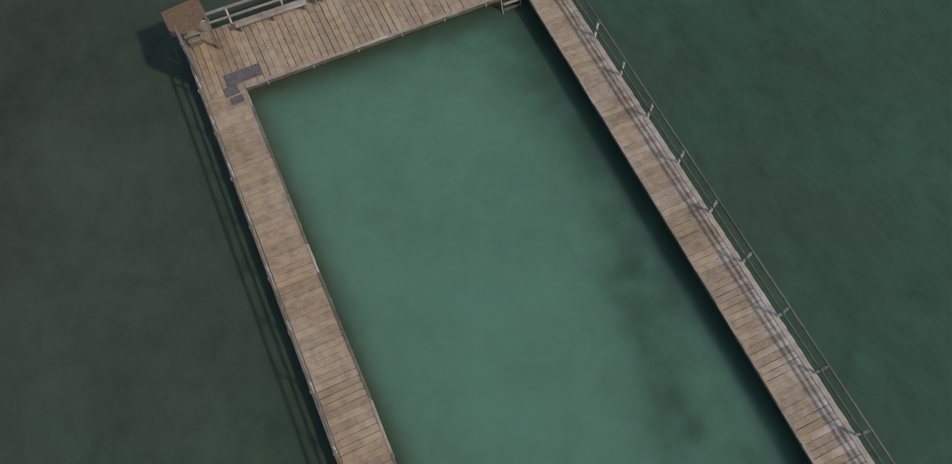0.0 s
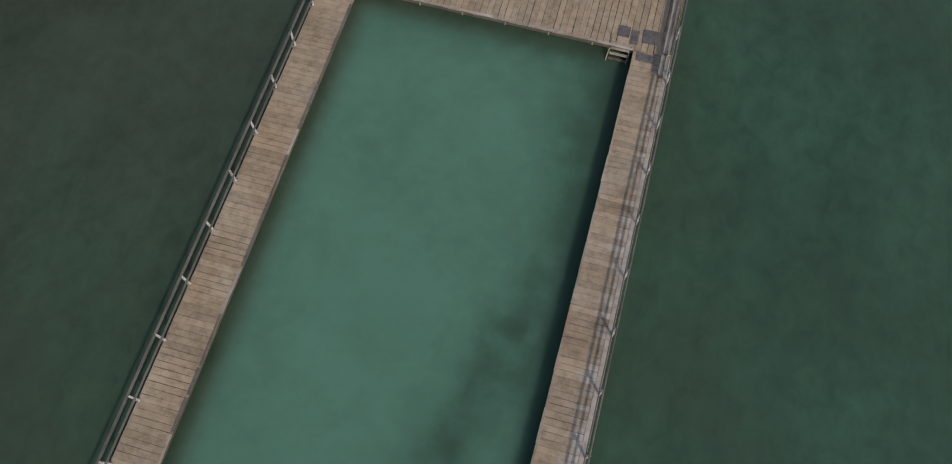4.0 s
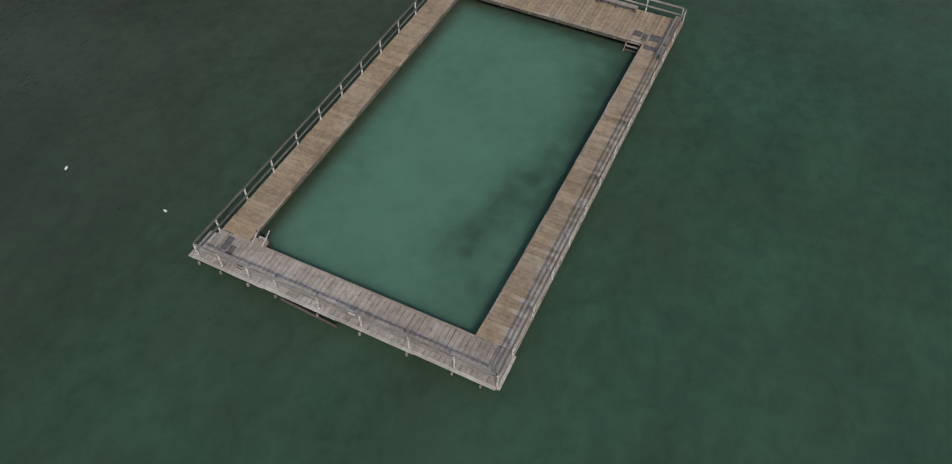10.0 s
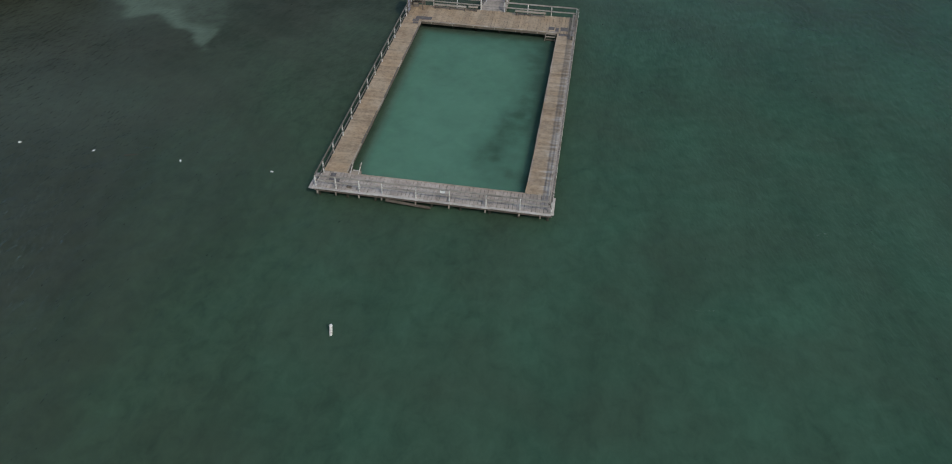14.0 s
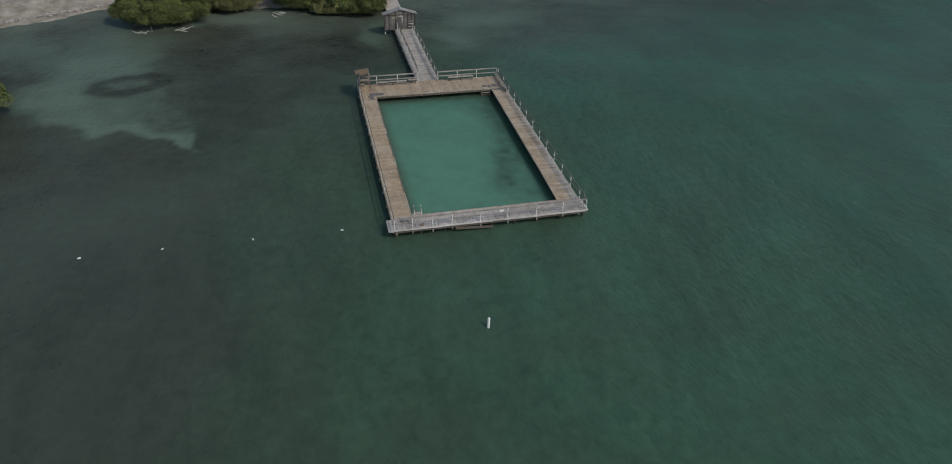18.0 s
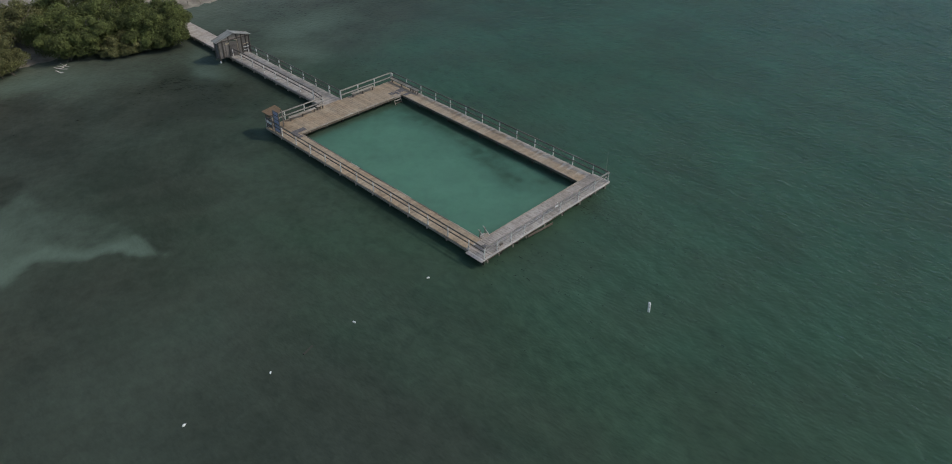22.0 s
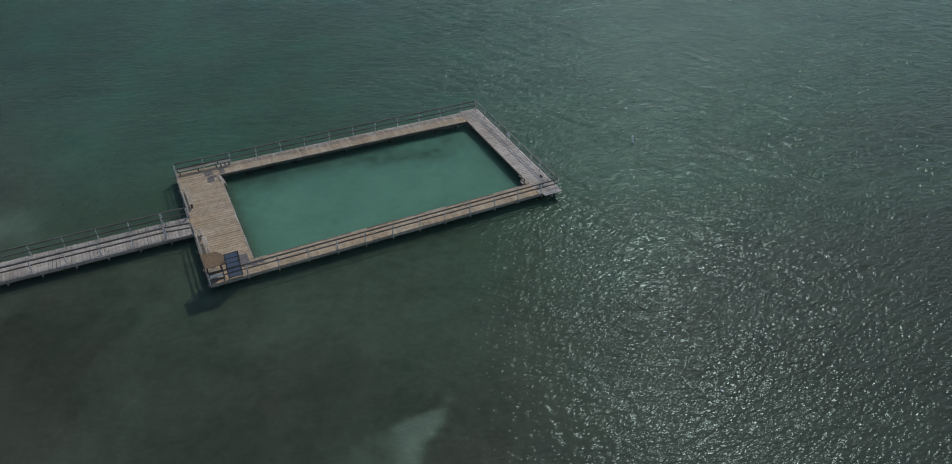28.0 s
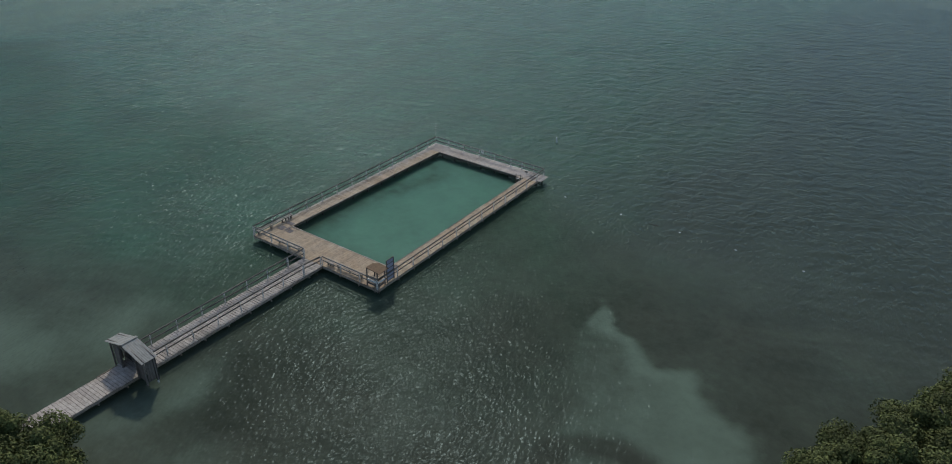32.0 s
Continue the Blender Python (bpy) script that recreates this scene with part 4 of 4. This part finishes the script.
def build_gatehouse():
    """A board gatehouse across the pier, its side wings standing out over the water."""
    y0, z0, x0, x1, xm = 44.55, pier_z(44.5), 3.72, 7.62, 5.62
    h = thing("gatehouse", "weathered board gatehouse with a grey metal gable roof across the pier", "gatehouse", (xm, y0, z0))
    w, dep, eave, ridge = (x1 - x0) / 2, 0.80, 1.92, 2.52
    for x in (-w, -1.02, 0.98, w):
        for y in (0, dep):
            low = -0.22 if abs(x) > 1.5 else -0.05
            part("post", box(x - 0.055, x + 0.055, y - 0.055, y + 0.055, low, eave + 0.02, 0.006), HUTWOOD, h)
    part("post_foot", box(-w - 0.06, -w + 0.06, -0.06, 0.06, -0.46, -0.222, 0.006), WHITE, h)
    for y in (0, dep):
        part("tie_beam", box(-w - 0.05, w + 0.05, y - 0.05, y + 0.05, eave + 0.025, eave + 0.14, 0.006), HUTWOOD, h)
        part("rafter", bar((-w - 0.2, y, eave + 0.08), (0, y, ridge + 0.02), 0.06, 0.10), HUTWOOD, h)
        part("rafter", bar((w + 0.2, y, eave + 0.08), (0, y, ridge + 0.02), 0.06, 0.10), HUTWOOD, h)
    def roofline(x):
        return ridge + 0.02 - abs(x) * (ridge - eave) / (w + 0.2)
    for k in range(int(2 * w / 0.19)):
        x = -w + 0.10 + 0.19 * k
        if not -0.62 < x < 0.42:
            part("wall_board", box(x - 0.088, x + 0.088, -0.012, 0.012, rng.uniform(-0.06, 0.02), eave - 0.01, 0.003), GREYBOARD, h)
        if x < -1.0 or x > 0.95:
            part("wall_board", box(x - 0.085, x + 0.085, dep - 0.087, dep - 0.063, rng.uniform(-0.05, 0.02), eave - 0.03, 0.003), HUTWOOD, h)
    for k in range(3):
        y = 0.20 + 0.19 * k
        for x in (-w, w):
            part("wall_board", box(x - 0.012, x + 0.012, y - 0.085, y + 0.085, 0.0, eave - 0.03, 0.003), HUTWOOD, h)
    for k in range(13):
        x = -1.50 + 0.25 * k
        part("gable_board", box(x - 0.12, x + 0.12, -0.012, 0.012, eave + 0.0, roofline(abs(x) + 0.1) - 0.03, 0.003), GREYBOARD, h)
    for x in (-1.42, -0.62, 0.42, 0.98, 1.52):
        part("stud", box(x - 0.06, x + 0.06, -0.085, -0.016, -0.05, roofline(x) - 0.06, 0.005), DARKWOOD, h)
    for x in (-w, w):
        part("stud", box(x - 0.06, x + 0.06, -0.125, -0.060, -0.22, eave, 0.005), DARKWOOD, h)
    part("front_beam", box(-w - 0.04, w + 0.04, -0.145, -0.130, eave - 0.06, eave + 0.06, 0.004), DARKWOOD, h)
    part("lintel", box(-0.57, 0.37, -0.07, -0.02, 1.78, 1.88, 0.005), DARKWOOD, h)
    for side in (-1, 1):
        bm = bmesh.new()
        n, run = 16, w + 0.28
        rows = []
        for i in range(n + 1):
            y = -0.20 + (dep + 0.44) * i / n
            lift = 0.008 * (i % 2)
            rows.append([bm.verts.new((side * f * run, y, ridge + 0.10 - f * (ridge - eave + 0.06) + lift + t)) for f, t in ((0.0, 0.0), (1.0, 0.0), (1.0, -0.02), (0.0, -0.02))])
        for a, b in zip(rows, rows[1:]):
            for j in range(4):
                bm.faces.new((a[j], a[(j + 1) % 4], b[(j + 1) % 4], b[j]))
        bm.faces.new(rows[0])
        bm.faces.new(rows[-1][::-1])
        bmesh.ops.recalc_face_normals(bm, faces=bm.faces)
        part("roof_sheet", bm, METAL_ROOF, h, "grey weathered metal roof sheet")
    part("ridge_cap", bar((0, -0.24, ridge + 0.135), (0, dep + 0.26, ridge + 0.135), 0.22, 0.03), METAL_ROOF, h)
    d = part("door", box(-0.025, 0.025, -0.80, 0.0, 0.06, 1.76, 0.005, pose(-0.55, -0.05, 0, 0, 0, 62)), HUTWOOD, h, "board door standing ajar")
    part("door_edge", box(0.34, 0.40, -0.13, -0.09, 0.0, 1.74, 0.01), DOORWOOD, d, "pale bent door frame")
    part("door_edge", bar((0.37, -0.11, 1.74), (0.0, -0.11, 1.88), 0.05, 0.05), DOORWOOD, d)
    part("name_board", box(-1.10, -0.60, -0.125, -0.095, 1.48, 1.66, 0.005), DOORWOOD, h, "pale blank board beside the door")
    for k in range(3):
        z = 0.35 + 0.35 * k
        part("rack_bar", box(1.05, 1.75, -0.16, -0.12, z - 0.03, z + 0.03, 0.004), WHITE if k < 2 else DOORWOOD, h)


def build_deck_things():
    bench(0.55, 3.65, 26.32, "low weathered bench against the railing beside the booth")
    bench(8.25, 11.15, 26.42, "low weathered bench against the railing beside the pier")
    bench(3.85, 4.75, 26.45, "short dark bench at the corner of the pier")
    bench(0, 3.3, 0, "long weathered bench along the sea railing", 90, (13.80, 25.0, D), 0.36)
    bench(0, 1.0, 0, "short worn bench end by the ladder", 90, (13.76, 22.75, D))
    rubber_mat(11.58, 12.12, 24.02, 24.60, "dark grey rubber mat by the swimming ladder")
    rubber_mat(12.22, 12.52, 23.75, 24.50, "narrow dark grey rubber mat strip")
    rubber_mat(12.68, 13.34, 23.95, 24.66, "dark grey rubber mat by the swimming ladder", 2)
    rubber_mat(12.58, 13.36, 22.98, 23.40, "dark grey rubber mat on the walkway")
    rubber_mat(-0.66, 0.82, 23.78, 24.40, "large dark grey rubber mat at the pool corner", 1)
    rubber_mat(-0.86, -0.28, 23.30, 23.76, "dark grey rubber mat at the pool corner", 4)
    rubber_mat(-0.72, -0.22, 22.86, 23.22, "small dark grey rubber mat on the walkway", 3)
    rubber_mat(-1.05, -0.70, -1.0, -0.20, "dark grey rubber mat near the ladder", 3)
    rubber_mat(-0.62, -0.30, -1.12, -0.62, "dark grey rubber mat near the ladder", 3)
    build_corner_ladder()
    build_hoop_ladder()
    p = thing("flag_pole", "thin bare grey pole lashed to the corner post", "pole", (13.72, -1.62, D))
    part("shaft", rod((0, 0, 0.0), (-0.03, 0.05, 2.9), 0.016, 0.008, 8), RAIL_LIT_TONE, p)
    part("clamp", box(-0.04, 0.04, -0.04, 0.04, 0.55, 0.65, 0.006), BEAM, p)
    s = thing("notice_sign", "small white sign with a dark mark on the railing", "sign", (6.85, -1.765, D))
    part("board", box(-0.17, 0.17, 0.0, 0.02, 0.62, 0.98, 0.004), SIGN_WHITE, s)
    part("mark", box(-0.09, 0.09, 0.0205, 0.024, 0.82, 0.90), RUBBER, s)
    part("mark", box(-0.09, 0.09, -0.004, -0.0005, 0.82, 0.90), RUBBER, s)
    c = thing("mooring_block", "small dark mooring block on the walkway edge", "mooring block", (0.55, -1.55, D))
    part("body", box(-0.16, 0.16, -0.07, 0.07, 0.004, 0.14, 0.02), BEAM, c)


def build_sea_marks():
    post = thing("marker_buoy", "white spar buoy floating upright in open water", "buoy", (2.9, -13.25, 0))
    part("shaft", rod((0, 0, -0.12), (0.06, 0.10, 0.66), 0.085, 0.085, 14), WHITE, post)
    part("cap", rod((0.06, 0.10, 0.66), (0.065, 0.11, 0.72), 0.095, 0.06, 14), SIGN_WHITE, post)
    for x in (-5.5, -12.2, -18.7, -24.4, -30.8):
        f = thing("float", "small white plastic float on the swimming line", "float", (x, 0.05 + 0.02 * (x % 3), 0.02), rng.uniform(0, 180), group="swimming line floats")
        bm = bmesh.new()
        bmesh.ops.create_uvsphere(bm, u_segments=14, v_segments=8, radius=0.5)
        bmesh.ops.scale(bm, vec=(0.27, 0.13, 0.13), verts=bm.verts)
        part("body", bm, FLOAT, f)
        part("eye", rod((0.14, 0, 0), (0.20, 0, 0), 0.022, 0.015, 8), BEAM, f)
    log = thing("drifting_log", "dark waterlogged log at the surface", "log", (-15.9, 0.12, -0.03), 12)
    part("trunk", rod((-0.45, 0, 0), (0.45, 0.04, 0.02), 0.09, 0.06, 10), PILE, log)


# ---- shore ----


def tree(name, label, at, size, leaves, seed, material, trunks=4, roots=True):
    """A spreading mangrove: stems and arching roots under a crown of many leaf clumps."""
    r = np.random.RandomState(seed)
    rx, ry, h = size
    t = thing(name, label, "tree", at, 0, group="shore mangroves")
    bm = bmesh.new()
    for k in range(trunks):
        a = 2 * math.pi * k / trunks + r.uniform(-0.4, 0.4)
        bx, by = 0.25 * rx * math.cos(a), 0.25 * ry * math.sin(a)
        mid = Vector((bx * 1.5, by * 1.5, h * 0.4))
        rod((bx, by, -0.9), mid, 0.13, 0.09, 7, bm)
        for j in range(3):
            b = a + r.uniform(-0.9, 0.9)
            rod(mid, (rx * 0.6 * math.cos(b), ry * 0.6 * math.sin(b), h * r.uniform(0.55, 0.8)), 0.08, 0.03, 6, bm)
        if roots:
            for j in range(4):
                b = a + r.uniform(-1.2, 1.2)
                g = r.uniform(0.6, 0.98)
                knee = Vector((rx * 0.6 * g * math.cos(b), ry * 0.6 * g * math.sin(b), h * 0.16))
                rod(mid * 0.6, knee, 0.04, 0.035, 5, bm)
                rod(knee, (rx * g * math.cos(b), ry * g * math.sin(b), -0.6), 0.035, 0.02, 5, bm)
    part("trunk", bm, BARK, t)
    # clumps on and inside an uneven dome
    n = int(40 + 9 * rx * ry / 4)
    u = r.uniform(0, 2 * np.pi, n)
    v = np.arccos(1 - r.uniform(0.0, 1.12, n))
    rad = r.uniform(0.55, 0.95, n)
    low = 0.16 * h
    c = np.stack([rx * rad * np.sin(v) * np.cos(u), ry * rad * np.sin(v) * np.sin(u), low + (h - low) * (0.10 + 0.80 * rad * np.abs(np.cos(v)))], 1)
    c[:, 2] *= r.uniform(0.82, 1.08, n)
    cr = r.uniform(0.45, 1.35, n) * (0.30 + 0.055 * min(rx, ry)) * 1.6
    leaves = int(leaves * 1.7)
    each = leaves // n
    d = r.normal(size=(n, each, 3))
    d /= np.linalg.norm(d, axis=2, keepdims=True)
    d[:, :, 2] = np.where(d[:, :, 2] < -0.35, -d[:, :, 2], d[:, :, 2])
    p = c[:, None] + d * (cr[:, None] * r.uniform(0.40, 1.15, (n, each)) ** 0.7)[:, :, None] * (1, 1, 0.85)
    p = p.reshape(-1, 3)
    nrm = d.reshape(-1, 3) + r.normal(0, 0.55, (n * each, 3)) + (0, 0, 0.30)
    # shaded inner foliage that closes the crown
    m = leaves // 4
    e = r.normal(size=(m, 3))
    e /= np.linalg.norm(e, axis=1, keepdims=True)
    e[:, 2] = np.abs(e[:, 2])
    p = np.concatenate([p, e * (rx, ry, h - low) * r.uniform(0.55, 0.86, (m, 1)) + (0, 0, low * 0.8)])
    nrm = np.concatenate([nrm, e + r.normal(0, 0.5, (m, 3))])
    keep = p[:, 2] > 0.12
    p, nrm = p[keep], nrm[keep]
    nrm /= np.linalg.norm(nrm, axis=1, keepdims=True)
    side = np.cross(nrm, r.normal(size=nrm.shape))
    side /= np.linalg.norm(side, axis=1, keepdims=True)
    along = np.cross(nrm, side)
    ln, wd = r.uniform(0.08, 0.14, (len(p), 1)), r.uniform(0.042, 0.068, (len(p), 1))
    fold = nrm * wd * 0.35
    quads = np.stack([p - along * ln, p + side * wd + fold, p + along * ln, p - side * wd + fold], 1).reshape(-1, 3)
    me = bpy.data.meshes.new("crown")
    total = len(quads)
    me.vertices.add(total)
    me.vertices.foreach_set("co", quads.astype(np.float32).ravel())
    me.loops.add(total)
    me.loops.foreach_set("vertex_index", np.arange(total, dtype=np.int32))
    me.polygons.add(total // 4)
    me.polygons.foreach_set("loop_start", np.arange(0, total, 4, dtype=np.int32))
    me.update(calc_edges=True)
    me.materials.append(material)
    crown = new("crown", me)
    crown.parent = t
    return t


def build_trees():
    low = "dense green mangrove with bare roots standing in shallow water"
    tree("mangrove", low, (-24.6, 55.4, 0), (6.4, 5.0, 5.6), 60000, 1, LEAF, trunks=6)
    tree("mangrove", "dense green mangrove in front of the sandy path", (-20.0, 60.5, 0), (5.6, 4.6, 6.2), 34000, 2, LEAF)
    tree("mangrove", "olive-green mangrove on the muddy shore", (-15.8, 58.8, 0), (3.6, 3.2, 4.6), 20000, 3, LEAF_DULL)
    tree("mangrove", "broad dark green mangrove beside the pier", (-5.2, 59.4, 0), (6.4, 5.0, 5.6), 52000, 4, LEAF, trunks=6)
    tree("mangrove", "dark green mangrove leaning over the pier", (1.6, 56.0, 0), (4.5, 4.9, 5.4), 40000, 5, LEAF)
    tree("mangrove", "low spreading mangrove fringe at the waterline", (-1.6, 55.2, 0), (4.0, 1.9, 2.4), 14000, 6, LEAF_DULL)
    tree("mangrove", "broad green mangrove island in shallow water", (-41.4, 26.6, 0), (5.6, 5.6, 5.4), 52000, 7, LEAF, trunks=5)
    tree("mangrove", "green mangrove at the edge of a mangrove island", (-45.4, 18.6, 0), (5.6, 5.4, 5.8), 44000, 8, LEAF, trunks=5)
    tree("mangrove", "olive-green mangrove behind a mangrove island", (-47.0, 33.6, 0), (5.0, 5.4, 5.2), 30000, 13, LEAF_DULL, trunks=5)
    tree("shore_tree", "dense olive tree on the bank behind the mangroves", (-11.0, 65.6, 0.6), (5.2, 4.0, 5.2), 16000, 9, LEAF_DULL, roots=False)
    tree("shore_tree", "dense green tree on the bank behind the mangroves", (-3.0, 67.6, 0.8), (5.5, 4.2, 5.2), 16000, 10, LEAF, roots=False)
    tree("shore_tree", "bushy green tree on the bank beside the end of the pier", (1.2, 64.0, 0.5), (3.2, 3.2, 4.6), 16000, 12, LEAF, roots=False)
    tree("shore_tree", "small green tree on the sand behind the mangroves", (-25.5, 65.0, 0.7), (4.2, 3.2, 4.2), 12000, 11, LEAF_DULL, roots=False)


def build_dead_roots():
    """Bleached dead branches lying in the water under the mangroves."""
    r = random.Random(21)
    for x, y, n in ((-26.6, 50.6, 7), (-21.8, 51.0, 6), (-9.6, 55.2, 5)):
        d = thing("dead_branches", "tangle of bleached dead mangrove branches at the waterline", "branches", (x, y, 0), r.uniform(0, 90), group="dead branches")
        for k in range(n):
            a, g = r.uniform(0, 6.28), r.uniform(0.35, 0.9)
            c = Vector((r.uniform(-1.0, 1.0), r.uniform(-0.5, 0.5), 0.03))
            tip = c + Vector((g * math.cos(a), g * math.sin(a), r.uniform(0.10, 0.45)))
            part("branch", rod(c, tip, 0.045, 0.02, 6, rod(c - Vector((g * 0.7 * math.cos(a), g * 0.7 * math.sin(a), 0.04)), c, 0.05, 0.045, 6)), EDGE, d)


def stone_mesh(seed):
    bm = bmesh.new()
    bmesh.ops.create_icosphere(bm, subdivisions=2, radius=0.5)
    for v in bm.verts:
        v.co *= 1 + 0.35 * noise.noise(v.co * 2.2 + Vector((seed * 7.0, 0, 0)))
    bmesh.ops.scale(bm, vec=(1.0, 0.8, 0.6), verts=bm.verts)
    me = bpy.data.meshes.new("stone")
    bm.to_mesh(me)
    bm.free()
    me.materials.append(ROCK)
    return me


def build_stones():
    w = thing("stone_border", "low border of grey stones along the sand path", "stone border", (0, 0, 0))
    shapes = [stone_mesh(k) for k in range(5)]
    for k in range(70):
        f = k / 69
        x = -47.5 + 17.5 * f
        y = np.interp(x, SHORE_X, SHORE_Y) + 1.9 + rng.uniform(-0.45, 0.45)
        ob = new("stone", shapes[k % 5])
        ob.parent = w
        s = rng.uniform(0.35, 0.75)
        ob.matrix_basis = pose(x + rng.uniform(-0.2, 0.2), y, 0.30, 0, 0, rng.uniform(0, 360)) @ Matrix.Diagonal((s, s, s, 1))


def build_shore_things():
    f = thing("rope_fence", "low timber post and rail fence along the sandy bank", "fence", (0, 0, 0))
    spots = [(9.2, 66.4), (10.9, 65.7), (12.5, 65.3), (14.2, 65.2), (16.4, 65.3), (18.2, 65.9)]
    for x, y in spots:
        part("post", rod((x, y, -0.2), (x, y, 1.15), 0.06, 0.05, 8), BENCH, f)
    for (xa, ya), (xb, yb) in zip(spots, spots[1:]):
        part("rail", bar((xa, ya, 0.95), (xb, yb, 0.95), 0.06, 0.08), DOORWOOD, f)
    d = thing("driftwood", "bleached broken driftwood heap on the sand", "driftwood", (17.6, 64.6, 0.15), 20)
    for k in range(7):
        a, g = rng.uniform(0, 6.28), rng.uniform(0.5, 1.2)
        part("branch", rod((-g * math.cos(a), -g * math.sin(a) * 0.5, 0.05 + 0.05 * k), (g * math.cos(a), g * math.sin(a) * 0.5, 0.12 + 0.06 * k), 0.06, 0.03, 7), BEAM if k % 2 else BENCH, d)
    kx = thing("kayak", "blue plastic kayak lying on the grassy bank", "kayak", (16.2, 69.8, 1.35), 25)
    bm = bmesh.new()
    bmesh.ops.create_uvsphere(bm, u_segments=20, v_segments=10, radius=1.0)
    bmesh.ops.scale(bm, vec=(1.6, 0.36, 0.20), verts=bm.verts)
    part("hull", bm, BLUE, kx)
    part("cockpit", box(-0.35, 0.35, -0.2, 0.2, 0.14, 0.21, 0.05), RUBBER, kx)
    s = thing("bank_sign", "white framed sign board on two posts", "sign", (5.8, 68.6, 0.9), 15)
    part("board", box(-0.55, 0.55, -0.02, 0.02, 0.75, 1.75, 0.01), SIGN_WHITE, s)
    for x in (-0.5, 0.5):
        part("post", box(x - 0.04, x + 0.04, 0.025, 0.10, -0.2, 1.78, 0.006), BEAM, s)
    t = thing("picnic_table", "white picnic table on the sand", "table", (-27.8, 73.0, 1.2), 20)
    part("tabletop", box(-0.9, 0.9, -0.4, 0.4, 0.70, 0.75, 0.01), SIGN_WHITE, t)
    for y in (-0.65, 0.65):
        part("seat", box(-0.9, 0.9, y - 0.13, y + 0.13, 0.40, 0.44, 0.01), SIGN_WHITE, t)
    for x in (-0.6, 0.6):
        bm = bar((x, -0.65, 0.0), (x, 0.25, 0.70), 0.05, 0.09)
        part("leg", bm, SIGN_WHITE, t)
        part("leg", bar((x + 0.06, 0.65, 0.0), (x + 0.06, -0.25, 0.70), 0.05, 0.09), SIGN_WHITE, t)
        part("leg_brace", box(x - 0.03, x + 0.03, -0.75, 0.75, 0.34, 0.40, 0.005), SIGN_WHITE, t)


build_railings()
build_booth()
build_gatehouse()
build_deck_things()
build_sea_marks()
build_trees()
build_shore_things()
build_stones()
build_dead_roots()
build_west()
build_east()
build_south()
build_north()
build_pier()
